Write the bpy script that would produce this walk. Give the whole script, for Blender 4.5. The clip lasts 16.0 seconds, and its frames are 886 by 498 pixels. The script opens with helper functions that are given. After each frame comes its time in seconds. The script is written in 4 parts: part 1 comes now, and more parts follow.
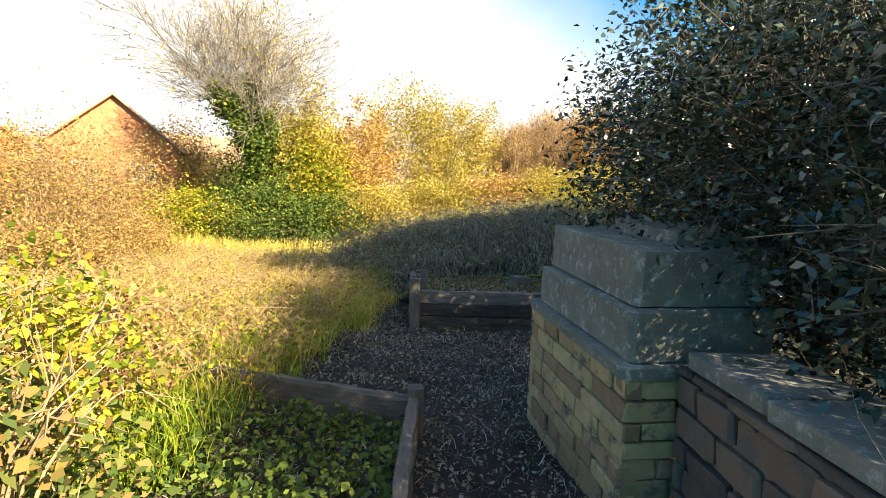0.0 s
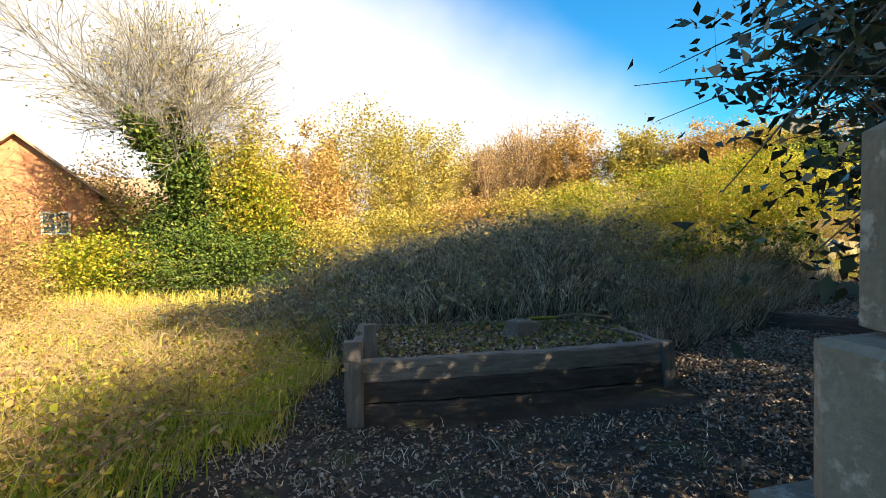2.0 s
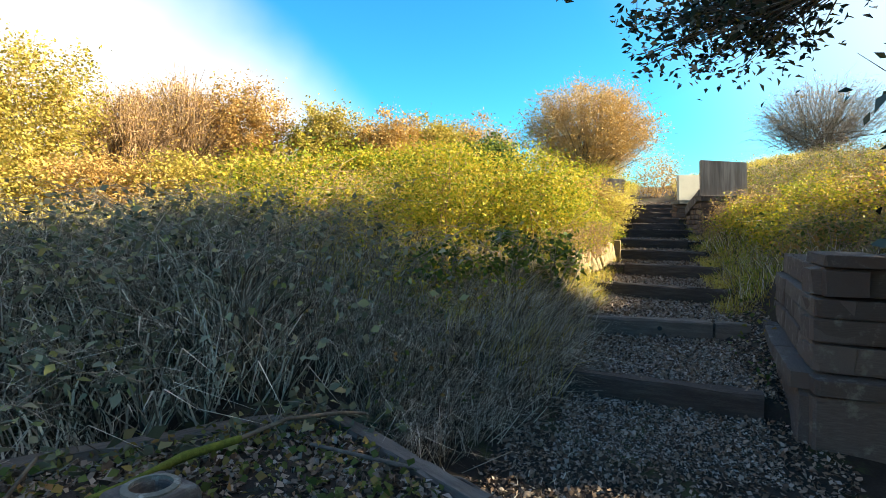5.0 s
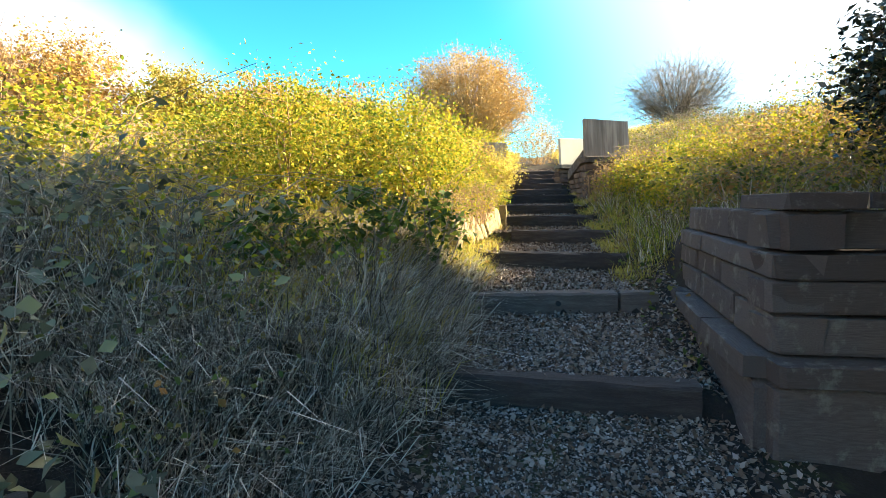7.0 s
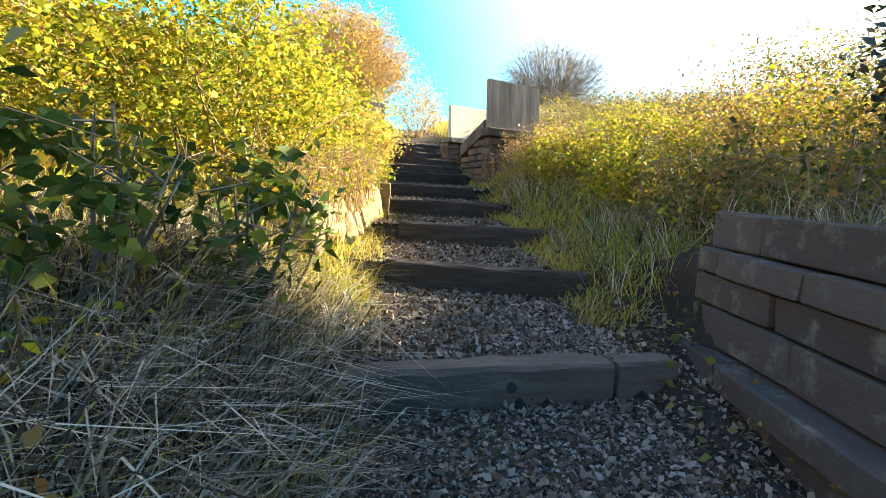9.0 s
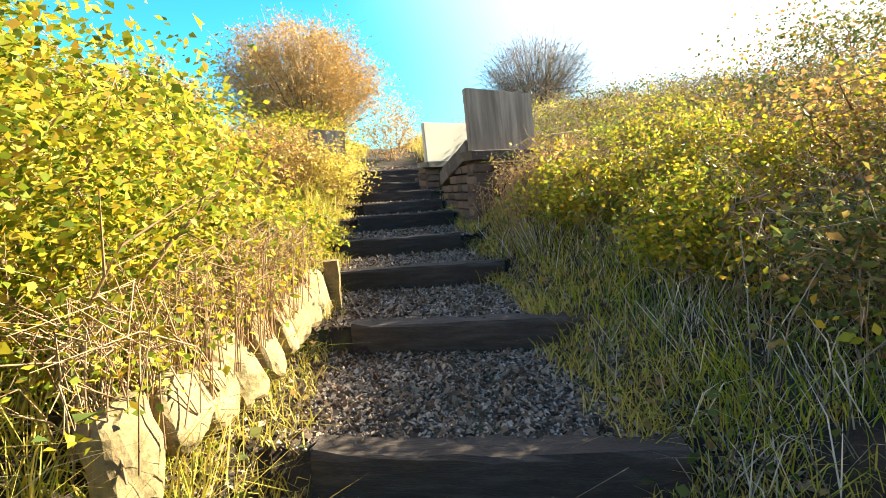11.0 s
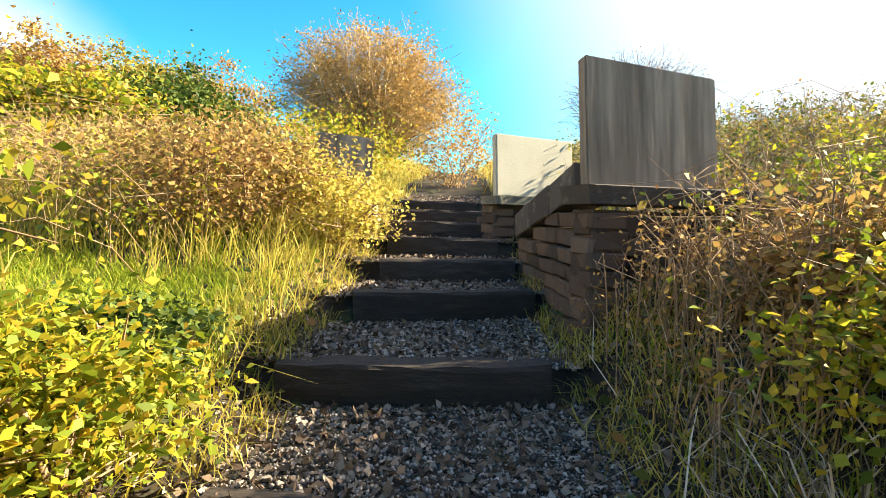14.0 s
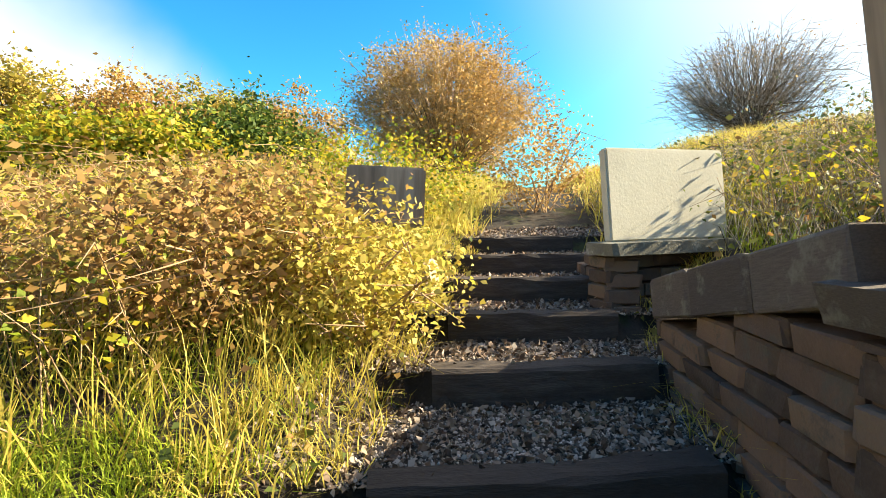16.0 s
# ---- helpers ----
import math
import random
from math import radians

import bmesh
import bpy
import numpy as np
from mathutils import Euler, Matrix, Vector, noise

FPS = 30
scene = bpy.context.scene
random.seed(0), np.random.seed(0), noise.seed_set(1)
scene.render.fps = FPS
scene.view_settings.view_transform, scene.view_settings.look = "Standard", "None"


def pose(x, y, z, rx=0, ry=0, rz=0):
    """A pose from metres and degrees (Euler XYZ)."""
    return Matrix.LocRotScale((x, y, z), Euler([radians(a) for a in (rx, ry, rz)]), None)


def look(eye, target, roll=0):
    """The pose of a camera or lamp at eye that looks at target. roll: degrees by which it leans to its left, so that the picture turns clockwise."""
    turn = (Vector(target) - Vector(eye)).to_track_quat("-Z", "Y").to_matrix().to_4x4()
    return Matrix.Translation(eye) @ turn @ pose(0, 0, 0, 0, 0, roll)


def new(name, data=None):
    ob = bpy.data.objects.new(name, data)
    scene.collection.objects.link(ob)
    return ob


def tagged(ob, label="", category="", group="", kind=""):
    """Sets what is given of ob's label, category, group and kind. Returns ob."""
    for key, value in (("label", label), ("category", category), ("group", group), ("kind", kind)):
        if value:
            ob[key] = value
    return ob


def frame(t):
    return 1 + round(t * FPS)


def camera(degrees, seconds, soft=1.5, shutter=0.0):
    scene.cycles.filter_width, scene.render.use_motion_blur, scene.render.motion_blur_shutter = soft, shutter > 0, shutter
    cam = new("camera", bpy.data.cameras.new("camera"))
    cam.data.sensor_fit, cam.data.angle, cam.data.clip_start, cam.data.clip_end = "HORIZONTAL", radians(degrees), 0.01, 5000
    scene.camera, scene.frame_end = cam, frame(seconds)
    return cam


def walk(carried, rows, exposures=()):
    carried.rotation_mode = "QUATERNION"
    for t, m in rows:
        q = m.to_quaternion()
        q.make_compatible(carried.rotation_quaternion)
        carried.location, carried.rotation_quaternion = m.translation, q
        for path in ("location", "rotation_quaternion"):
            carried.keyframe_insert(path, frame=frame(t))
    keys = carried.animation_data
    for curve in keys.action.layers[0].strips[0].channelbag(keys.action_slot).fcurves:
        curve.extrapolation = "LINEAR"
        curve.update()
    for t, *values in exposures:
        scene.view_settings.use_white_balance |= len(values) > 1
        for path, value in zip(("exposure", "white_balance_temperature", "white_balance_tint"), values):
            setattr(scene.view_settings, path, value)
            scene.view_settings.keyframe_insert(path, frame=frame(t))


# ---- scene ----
cam = camera(82.0, 16.0, soft=0.5)
SKY, SUN = 0.048, 5.0
EXPOSURE = [(0.0, 2.1), (1.5, 1.95), (3.0, 2.0), (5.0, 2.2), (7.0, 2.65), (10.0, 2.75), (12.5, 2.3), (14.5, 2.3), (16.0, 2.1)]
PATH = [
    (0, (0.287, -1.619, 1.095), (0.269, 0.377, 0.963), 1.4),
    (0.5, (0.314, -0.936, 1.145), (0.3, 1.062, 1.052), 0.2),
    (1, (0.43, -0.134, 1.022), (0.421, 1.865, 1.001), 1.5),
    (1.5, (0.423, 0.962, 0.899), (0.432, 2.962, 0.908), 2.1),
    (2, (0.452, 2.197, 0.835), (0.548, 4.195, 0.847), -2.4),
    (2.5, (0.622, 3.49, 0.885), (0.843, 5.478, 0.906), -2.0),
    (3, (0.591, 4.425, 1.032), (0.983, 6.386, 1.034), 0.4),
    (3.5, (0.775, 5.303, 1.29), (1.315, 7.229, 1.275), -2.4),
    (4, (0.969, 5.948, 1.348), (1.718, 7.803, 1.319), -2.2),
    (4.5, (1.087, 6.305, 1.361), (2.125, 8.013, 1.278), 2.1),
    (5, (1.434, 6.399, 1.199), (2.676, 7.964, 1.107), 0.7),
    (7.3, (3.084, 7.618, 0.965), (4.694, 8.789, 0.77), 0.4),
    (7.5, (3.304, 7.806, 0.971), (4.963, 8.903, 0.764), 1.2),
    (8, (4.043, 8.388, 0.791), (5.825, 9.276, 0.606), 1.4),
    (8.5, (4.678, 8.764, 0.799), (6.494, 9.585, 0.636), 2.8),
    (9, (5.113, 9.094, 0.971), (6.935, 9.881, 0.717), 3.3),
    (9.5, (5.655, 9.41, 1.058), (7.504, 10.131, 0.812), 4.6),
    (10, (6.199, 9.557, 1.075), (8.058, 10.273, 0.897), 0.2),
    (10.2, (6.401, 9.606, 1.23), (8.256, 10.324, 1.02), -2.4),
    (12.3, (8.558, 10.192, 1.568), (10.35, 11.048, 1.331), -2.0),
    (12.5, (8.879, 10.314, 1.546), (10.683, 11.151, 1.338), -1.2),
    (13, (9.444, 10.461, 1.685), (11.231, 11.33, 1.455), -1.1),
    (13.5, (10.011, 10.843, 1.69), (11.77, 11.78, 1.526), 1.4),
    (14, (10.356, 11.169, 1.742), (12.072, 12.187, 1.615), 1.6),
    (14.5, (10.79, 11.444, 1.94), (12.407, 12.609, 1.771), -1.8),
    (15, (11.142, 11.943, 1.954), (12.823, 13.019, 1.828), -1.9),
    (15.5, (11.659, 12.015, 1.936), (13.25, 13.226, 1.89), -2.0),
    (16, (11.99, 12.169, 2.165), (13.519, 13.455, 2.072), -1.5),
]
walk(cam, [(t, look(eye, aim, roll)) for t, eye, aim, roll in PATH], EXPOSURE)

# ---- world and sun ----
SUN_AZ, SUN_EL = Vector((0.76, -0.65, 0.0)), 26.5
world = bpy.data.worlds.new("world")
scene.world = world
world.use_nodes = True
wn, wl = world.node_tree.nodes, world.node_tree.links
wn.clear()
sky = wn.new("ShaderNodeTexSky")
sky.sky_type, sky.sun_disc = "NISHITA", False
sky.sun_elevation = radians(SUN_EL)
sky.sun_rotation = math.atan2(SUN_AZ.x, SUN_AZ.y)
sky.air_density, sky.dust_density, sky.ozone_density = 1.0, 0.6, 2.0
coord = wn.new("ShaderNodeTexCoord")
dot = wn.new("ShaderNodeVectorMath")
dot.operation = "DOT_PRODUCT"
dot.inputs[1].default_value = (-0.5, 0.6, -0.8)
wl.new(coord.outputs["Generated"], dot.inputs[0])
wnoise = wn.new("ShaderNodeTexNoise")
wnoise.inputs["Scale"].default_value, wnoise.inputs["Detail"].default_value = 2.5, 5
wl.new(coord.outputs["Generated"], wnoise.inputs["Vector"])
wadd = wn.new("ShaderNodeMath")
wadd.operation = "MULTIPLY_ADD"
wadd.inputs[1].default_value = 0.22
wl.new(wnoise.outputs["Fac"], wadd.inputs[0])
wl.new(dot.outputs["Value"], wadd.inputs[2])
wmap = wn.new("ShaderNodeMapRange")
wmap.interpolation_type = "SMOOTHSTEP"
wmap.inputs["From Min"].default_value, wmap.inputs["From Max"].default_value = 0.16, 0.42
wl.new(wadd.outputs[0], wmap.inputs["Value"])
wmix = wn.new("ShaderNodeMix")
wmix.data_type = "RGBA"
wdot = wn.new("ShaderNodeVectorMath")
wdot.operation = "DOT_PRODUCT"
wdot.inputs[1].default_value = (0.671, -0.503, 0.545)
wl.new(coord.outputs["Generated"], wdot.inputs[0])
wglow = wn.new("ShaderNodeMapRange")
wglow.interpolation_type = "SMOOTHSTEP"
wglow.inputs["From Min"].default_value, wglow.inputs["From Max"].default_value = 0.42, 0.92
wl.new(wdot.outputs["Value"], wglow.inputs["Value"])
wmax = wn.new("ShaderNodeMath")
wmax.operation = "MAXIMUM"
wl.new(wmap.outputs["Result"], wmax.inputs[0])
wl.new(wglow.outputs["Result"], wmax.inputs[1])
wl.new(wmax.outputs[0], wmix.inputs["Factor"])
whue = wn.new("ShaderNodeHueSaturation")
whue.inputs["Saturation"].default_value = 1.25
wl.new(sky.outputs["Color"], whue.inputs["Color"])
wtint = wn.new("ShaderNodeMix")
wtint.data_type, wtint.blend_type = "RGBA", "MULTIPLY"
wtint.inputs["Factor"].default_value = 1.0
wtint.inputs["B"].default_value = (0.45, 1.42, 1.56, 1)
wl.new(whue.outputs["Color"], wtint.inputs["A"])
wl.new(wtint.outputs["Result"], wmix.inputs["A"])
wmix.inputs["B"].default_value = (6.6, 6.5, 6.3, 1)
bgn = wn.new("ShaderNodeBackground")
bgn.inputs["Strength"].default_value = SKY
wl.new(wmix.outputs["Result"], bgn.inputs["Color"])
wout = wn.new("ShaderNodeOutputWorld")
wl.new(bgn.outputs[0], wout.inputs["Surface"])

sun = new("sun", bpy.data.lights.new("sun", "SUN"))
sun.data.energy, sun.data.angle, sun.data.color = SUN, radians(0.6), (1.0, 0.85, 0.57)
sun_dir = Vector((SUN_AZ.x * math.cos(radians(SUN_EL)), SUN_AZ.y * math.cos(radians(SUN_EL)), math.sin(radians(SUN_EL))))
sun.matrix_world = look(sun_dir * 60, (0, 0, 0))


# ---- materials ----
def material(name, stops, rough=0.8, scale=6.0, fine=60.0, bump=0.3, stain=None, stain_scale=1.5, island=0.0, per_object=0.0, through_light=0.0, spec=0.3, lines=None):
    """A surface with a colour ramp over two scales of noise, stains, relief and, for leaves, light passing through."""
    m = bpy.data.materials.new(name)
    m.use_nodes = True
    n, l = m.node_tree.nodes, m.node_tree.links
    n.clear()
    out = n.new("ShaderNodeOutputMaterial")
    bsdf = n.new("ShaderNodeBsdfPrincipled")
    bsdf.inputs["Roughness"].default_value = rough
    bsdf.inputs["Specular IOR Level"].default_value = spec
    tc = n.new("ShaderNodeTexCoord")
    geo = n.new("ShaderNodeNewGeometry")
    big = n.new("ShaderNodeTexNoise")
    big.inputs["Scale"].default_value, big.inputs["Detail"].default_value = scale, 6
    small = n.new("ShaderNodeTexNoise")
    small.inputs["Scale"].default_value, small.inputs["Detail"].default_value = fine, 4
    vec = geo.outputs["Position"]
    if lines:
        mp = n.new("ShaderNodeMapping")
        mp.inputs["Scale"].default_value = lines
        l.new(tc.outputs["Object"], mp.inputs["Vector"])
        vec = mp.outputs["Vector"]
    l.new(vec, big.inputs["Vector"])
    l.new(vec, small.inputs["Vector"])
    mix = n.new("ShaderNodeMath")
    mix.operation = "MULTIPLY_ADD"
    mix.inputs[1].default_value = 0.35
    l.new(small.outputs["Fac"], mix.inputs[0])
    half = n.new("ShaderNodeMath")
    half.operation = "MULTIPLY"
    half.inputs[1].default_value = 0.65
    l.new(big.outputs["Fac"], half.inputs[0])
    l.new(half.outputs[0], mix.inputs[2])
    value = mix.outputs[0]
    for amount, source in ((island, geo.outputs["Random Per Island"]), (per_object, None)):
        if amount:
            if source is None:
                source = n.new("ShaderNodeObjectInfo").outputs["Random"]
            blend = n.new("ShaderNodeMix")
            blend.inputs["Factor"].default_value = amount
            l.new(value, blend.inputs["A"])
            l.new(source, blend.inputs["B"])
            value = blend.outputs["Result"]
    ramp = n.new("ShaderNodeValToRGB")
    e = ramp.color_ramp.elements
    lo, hi = (0.28, 0.72) if not (island or per_object) else (0.15, 0.85)
    for i, c in enumerate(stops):
        at = lo + (hi - lo) * i / max(1, len(stops) - 1)
        el = e[i] if i < 2 else e.new(at)
        el.position, el.color = at, (*c, 1)
    l.new(value, ramp.inputs["Fac"])
    colour = ramp.outputs["Color"]
    if stain:
        sn = n.new("ShaderNodeTexNoise")
        sn.inputs["Scale"].default_value, sn.inputs["Detail"].default_value, sn.inputs["Roughness"].default_value = stain_scale, 8, 0.7
        l.new(geo.outputs["Position"], sn.inputs["Vector"])
        sr = n.new("ShaderNodeMapRange")
        sr.inputs["From Min"].default_value, sr.inputs["From Max"].default_value = 0.54, 0.64
        l.new(sn.outputs["Fac"], sr.inputs["Value"])
        sm = n.new("ShaderNodeMix")
        sm.data_type = "RGBA"
        l.new(sr.outputs["Result"], sm.inputs["Factor"])
        l.new(colour, sm.inputs["A"])
        sm.inputs["B"].default_value = (*stain, 1)
        colour = sm.outputs["Result"]
    l.new(colour, bsdf.inputs["Base Color"])
    if bump:
        bp = n.new("ShaderNodeBump")
        bp.inputs["Strength"].default_value, bp.inputs["Distance"].default_value = bump, 0.02
        l.new(mix.outputs[0], bp.inputs["Height"])
        l.new(bp.outputs["Normal"], bsdf.inputs["Normal"])
    surface = bsdf.outputs[0]
    if through_light:
        tr = n.new("ShaderNodeBsdfTranslucent")
        l.new(colour, tr.inputs["Color"])
        ms = n.new("ShaderNodeMixShader")
        ms.inputs["Fac"].default_value = through_light
        l.new(surface, ms.inputs[1])
        l.new(tr.outputs[0], ms.inputs[2])
        surface = ms.outputs[0]
    l.new(surface, out.inputs["Surface"])
    return m


M_SOIL = material("soil", [(0.012, 0.01, 0.008), (0.028, 0.022, 0.018), (0.065, 0.052, 0.042)], 0.95, 3, 70, 0.8, stain=(0.05, 0.055, 0.02), stain_scale=2)
M_GRAVEL = material("gravel", [(0.065, 0.055, 0.049), (0.23, 0.197, 0.175), (0.55, 0.485, 0.44)], 0.9, 40, 90, 0.4, island=0.75)
M_LITTER = material("litter", [(0.05, 0.034, 0.026), (0.16, 0.11, 0.08), (0.28, 0.21, 0.16), (0.37, 0.32, 0.28)], 0.85, 10, 40, 0.1, island=0.8, through_light=0.1)
M_STONE = material("stone", [(0.07, 0.068, 0.055), (0.16, 0.155, 0.13), (0.28, 0.265, 0.23)], 0.92, 4, 55, 0.8, stain=(0.30, 0.30, 0.27), stain_scale=13, per_object=0.15)
M_ASHLAR = material("dark_sandstone", [(0.05, 0.042, 0.04), (0.10, 0.085, 0.078), (0.18, 0.155, 0.14)], 0.9, 5, 50, 0.6, stain=(0.2, 0.19, 0.165), stain_scale=5, lines=(2, 6, 9), per_object=0.25)
M_SLAB = material("concrete_slab", [(0.10, 0.082, 0.068), (0.23, 0.19, 0.155), (0.40, 0.34, 0.28)], 0.9, 2.0, 7, 0.15, lines=(3.5, 3.5, 0.3))
M_BOARD = material("pale_stone", [(0.42, 0.40, 0.33), (0.50, 0.48, 0.40), (0.55, 0.53, 0.45)], 0.85, 3, 50, 0.25)
M_BRICK = material("yellow_brick", [(0.20, 0.12, 0.07), (0.33, 0.23, 0.12), (0.45, 0.34, 0.17), (0.28, 0.15, 0.10)], 0.92, 9, 70, 0.7, stain=(0.10, 0.09, 0.075), stain_scale=6, per_object=0.6)
M_RED = material("brown_brick", [(0.05, 0.04, 0.036), (0.105, 0.074, 0.06), (0.165, 0.11, 0.08), (0.13, 0.115, 0.098)], 0.92, 9, 70, 0.7, stain=(0.09, 0.08, 0.07), stain_scale=5, per_object=0.6)
M_MORTAR = material("mortar", [(0.09, 0.08, 0.07), (0.17, 0.155, 0.13)], 0.95, 12, 80, 0.6)
M_TIMBER = material("weathered_timber", [(0.045, 0.038, 0.034), (0.125, 0.105, 0.092), (0.235, 0.21, 0.19)], 0.85, 3, 22, 0.8, lines=(1.2, 9, 9), per_object=0.12)
M_DARKTIMBER = material("dark_timber", [(0.022, 0.018, 0.016), (0.05, 0.04, 0.036), (0.11, 0.095, 0.085)], 0.85, 3, 22, 0.8, lines=(1.2, 9, 9), per_object=0.15)
M_PALESTONE = material("pale_stone_edging", [(0.11, 0.085, 0.04), (0.23, 0.18, 0.10), (0.36, 0.29, 0.17)], 0.9, 7, 45, 0.9, stain=(0.10, 0.085, 0.04), stain_scale=6, per_object=0.2)
M_LOG = material("split_log", [(0.20, 0.14, 0.08), (0.36, 0.27, 0.16), (0.48, 0.39, 0.25)], 0.8, 5, 25, 0.5, lines=(6, 6, 1.2), per_object=0.3)
M_BARK = material("bark", [(0.05, 0.04, 0.03), (0.12, 0.095, 0.07), (0.20, 0.165, 0.125)], 0.95, 6, 40, 0.8)
M_TWIG = material("twig", [(0.16, 0.10, 0.06), (0.32, 0.21, 0.12), (0.45, 0.32, 0.2)], 0.8, 8, 40, 0.2, island=0.5)
M_GOLDTWIG = material("golden_twig", [(0.28, 0.19, 0.09), (0.48, 0.35, 0.17), (0.62, 0.48, 0.27)], 0.8, 8, 40, 0.2, island=0.5)
M_TWIGGREY = material("grey_twig", [(0.10, 0.085, 0.07), (0.22, 0.19, 0.155), (0.34, 0.30, 0.25)], 0.8, 8, 40, 0.2, island=0.5)
M_DRYGRASS = material("dry_grass", [(0.27, 0.19, 0.04), (0.48, 0.39, 0.07), (0.66, 0.55, 0.15), (0.38, 0.40, 0.04)], 0.7, 0.5, 6, 0, island=0.6, through_light=0.4)
M_GREENGRASS = material("green_grass", [(0.12, 0.19, 0.012), (0.28, 0.36, 0.025), (0.50, 0.48, 0.06)], 0.6, 0.6, 6, 0, island=0.6, through_light=0.4)
M_PALEGRASS = material("pale_grass", [(0.03, 0.025, 0.018), (0.22, 0.19, 0.14), (0.78, 0.72, 0.60)], 0.75, 0.8, 6, 0, island=0.85, through_light=0.25)
M_HOLLY = material("holly_leaf", [(0.016, 0.026, 0.018), (0.038, 0.058, 0.038), (0.085, 0.11, 0.085)], 0.25, 2, 20, 0, island=0.7, through_light=0.08, spec=0.5)
M_YELLOWLEAF = material("yellow_leaf", [(0.08, 0.13, 0.012), (0.23, 0.28, 0.02), (0.50, 0.43, 0.03), (0.46, 0.28, 0.04)], 0.6, 0.7, 10, 0, island=0.65, through_light=0.42)
M_BRAMBLE = material("bramble_leaf", [(0.05, 0.08, 0.018), (0.11, 0.14, 0.035), (0.24, 0.23, 0.06), (0.32, 0.17, 0.06)], 0.8, 1.0, 10, 0, island=0.7, through_light=0.35)
M_BROWNLEAF = material("brown_leaf", [(0.17, 0.09, 0.035), (0.34, 0.20, 0.07), (0.46, 0.31, 0.11), (0.3, 0.27, 0.06)], 0.7, 0.8, 10, 0, island=0.65, through_light=0.35)
M_BROADLEAF = material("broad_bramble_leaf", [(0.07, 0.08, 0.05), (0.14, 0.15, 0.10), (0.24, 0.23, 0.15), (0.26, 0.25, 0.07)], 0.6, 2.0, 30, 0.1, island=0.7, through_light=0.2)
M_IVY = material("ivy_leaf", [(0.03, 0.06, 0.012), (0.08, 0.13, 0.02), (0.17, 0.20, 0.03)], 0.7, 1.5, 10, 0, island=0.7, through_light=0.25)
M_ORANGELEAF = material("orange_leaf", [(0.30, 0.17, 0.05), (0.46, 0.29, 0.09), (0.56, 0.39, 0.14)], 0.7, 0.6, 10, 0, island=0.6, through_light=0.35)
M_FARLEAF = material("far_leaf", [(0.20, 0.19, 0.03), (0.40, 0.32, 0.06), (0.52, 0.38, 0.10)], 0.7, 0.25, 3, 0, island=0.6, through_light=0.35)
M_BERRY = material("berry", [(0.30, 0.015, 0.012), (0.45, 0.03, 0.02)], 0.3, 10, 40, 0, island=0.5)
M_MOSS = material("moss", [(0.05, 0.06, 0.008), (0.17, 0.18, 0.025)], 0.95, 20, 90, 0.6)
M_HOUSEBRICK = material("house_brick", [(0.30, 0.12, 0.06), (0.42, 0.18, 0.09), (0.48, 0.24, 0.13)], 0.9, 3, 30, 0.3)
M_ROOF = material("roof_tile", [(0.28, 0.17, 0.11), (0.38, 0.25, 0.16), (0.45, 0.32, 0.22)], 0.9, 2, 20, 0.4)
M_WHITE = material("white_paint", [(0.7, 0.7, 0.68), (0.8, 0.8, 0.78)], 0.5, 3, 20, 0.05)
M_PANE = material("dark_pane", [(0.03, 0.035, 0.04), (0.06, 0.065, 0.07)], 0.08, 3, 20, 0, spec=0.6)


# ---- mesh helpers ----
def mesh_of(name, verts, *faces):
    """A mesh from an array of places and arrays of faces, each of one count of corners."""
    me = bpy.data.meshes.new(name)
    verts = np.asarray(verts, np.float32)
    me.vertices.add(len(verts))
    me.vertices.foreach_set("co", verts.ravel())
    faces = [np.asarray(f, np.int32) for f in faces if len(f)]
    loops = np.concatenate([f.ravel() for f in faces])
    sizes = np.concatenate([np.full(len(f), f.shape[1], np.int32) for f in faces])
    starts = np.concatenate([[0], np.cumsum(sizes)[:-1]]).astype(np.int32)
    me.loops.add(len(loops))
    me.loops.foreach_set("vertex_index", loops)
    me.polygons.add(len(sizes))
    me.polygons.foreach_set("loop_start", starts)
    me.polygons.foreach_set("loop_total", sizes)
    me.update(calc_edges=True)
    return me


def add(name, me, mat, parent=None, label="", m=None):
    ob = new(name, me)
    if mat and not me.materials:
        me.materials.append(mat)
    if parent:
        ob.parent = parent
    if m is not None:
        ob.matrix_basis = m
    if label:
        ob["label"] = label
    return ob


def part(name, bm, mat, parent=None, label="", m=None):
    me = bpy.data.meshes.new(name)
    bm.to_mesh(me)
    bm.free()
    return add(name, me, mat, parent, label, m)


def holder(name, label, category, group="", m=None):
    ob = new(name)
    ob.empty_display_size = 0.1
    if m is not None:
        ob.matrix_basis = m
    return tagged(ob, label, category, group)


rng = np.random.default_rng(7)


def unit(v):
    return v / np.maximum(np.linalg.norm(v, axis=-1, keepdims=True), 1e-9)


def leaf_arrays(p, size, r, droop=0.2, wide=0.62):
    """Folded four-cornered leaves at the places p."""
    k = len(p)
    a = r.normal(size=(k, 3))
    a[:, 2] = a[:, 2] * 0.6 - droop
    a = unit(a)
    up = unit(r.normal(size=(k, 3)) + (0, 0, 0.9))
    b = unit(np.cross(a, up))
    c = np.cross(b, a)
    L = (size * r.uniform(0.6, 1.35, k))[:, None]
    W = L * wide * 0.5 * r.uniform(0.8, 1.2, (k, 1))
    v = np.stack([p, p + a * L * 0.45 + b * W + c * L * 0.1, p + a * L - c * L * 0.08, p + a * L * 0.45 - b * W + c * L * 0.1], 1)
    return v.reshape(-1, 3), np.arange(4 * k).reshape(k, 4)


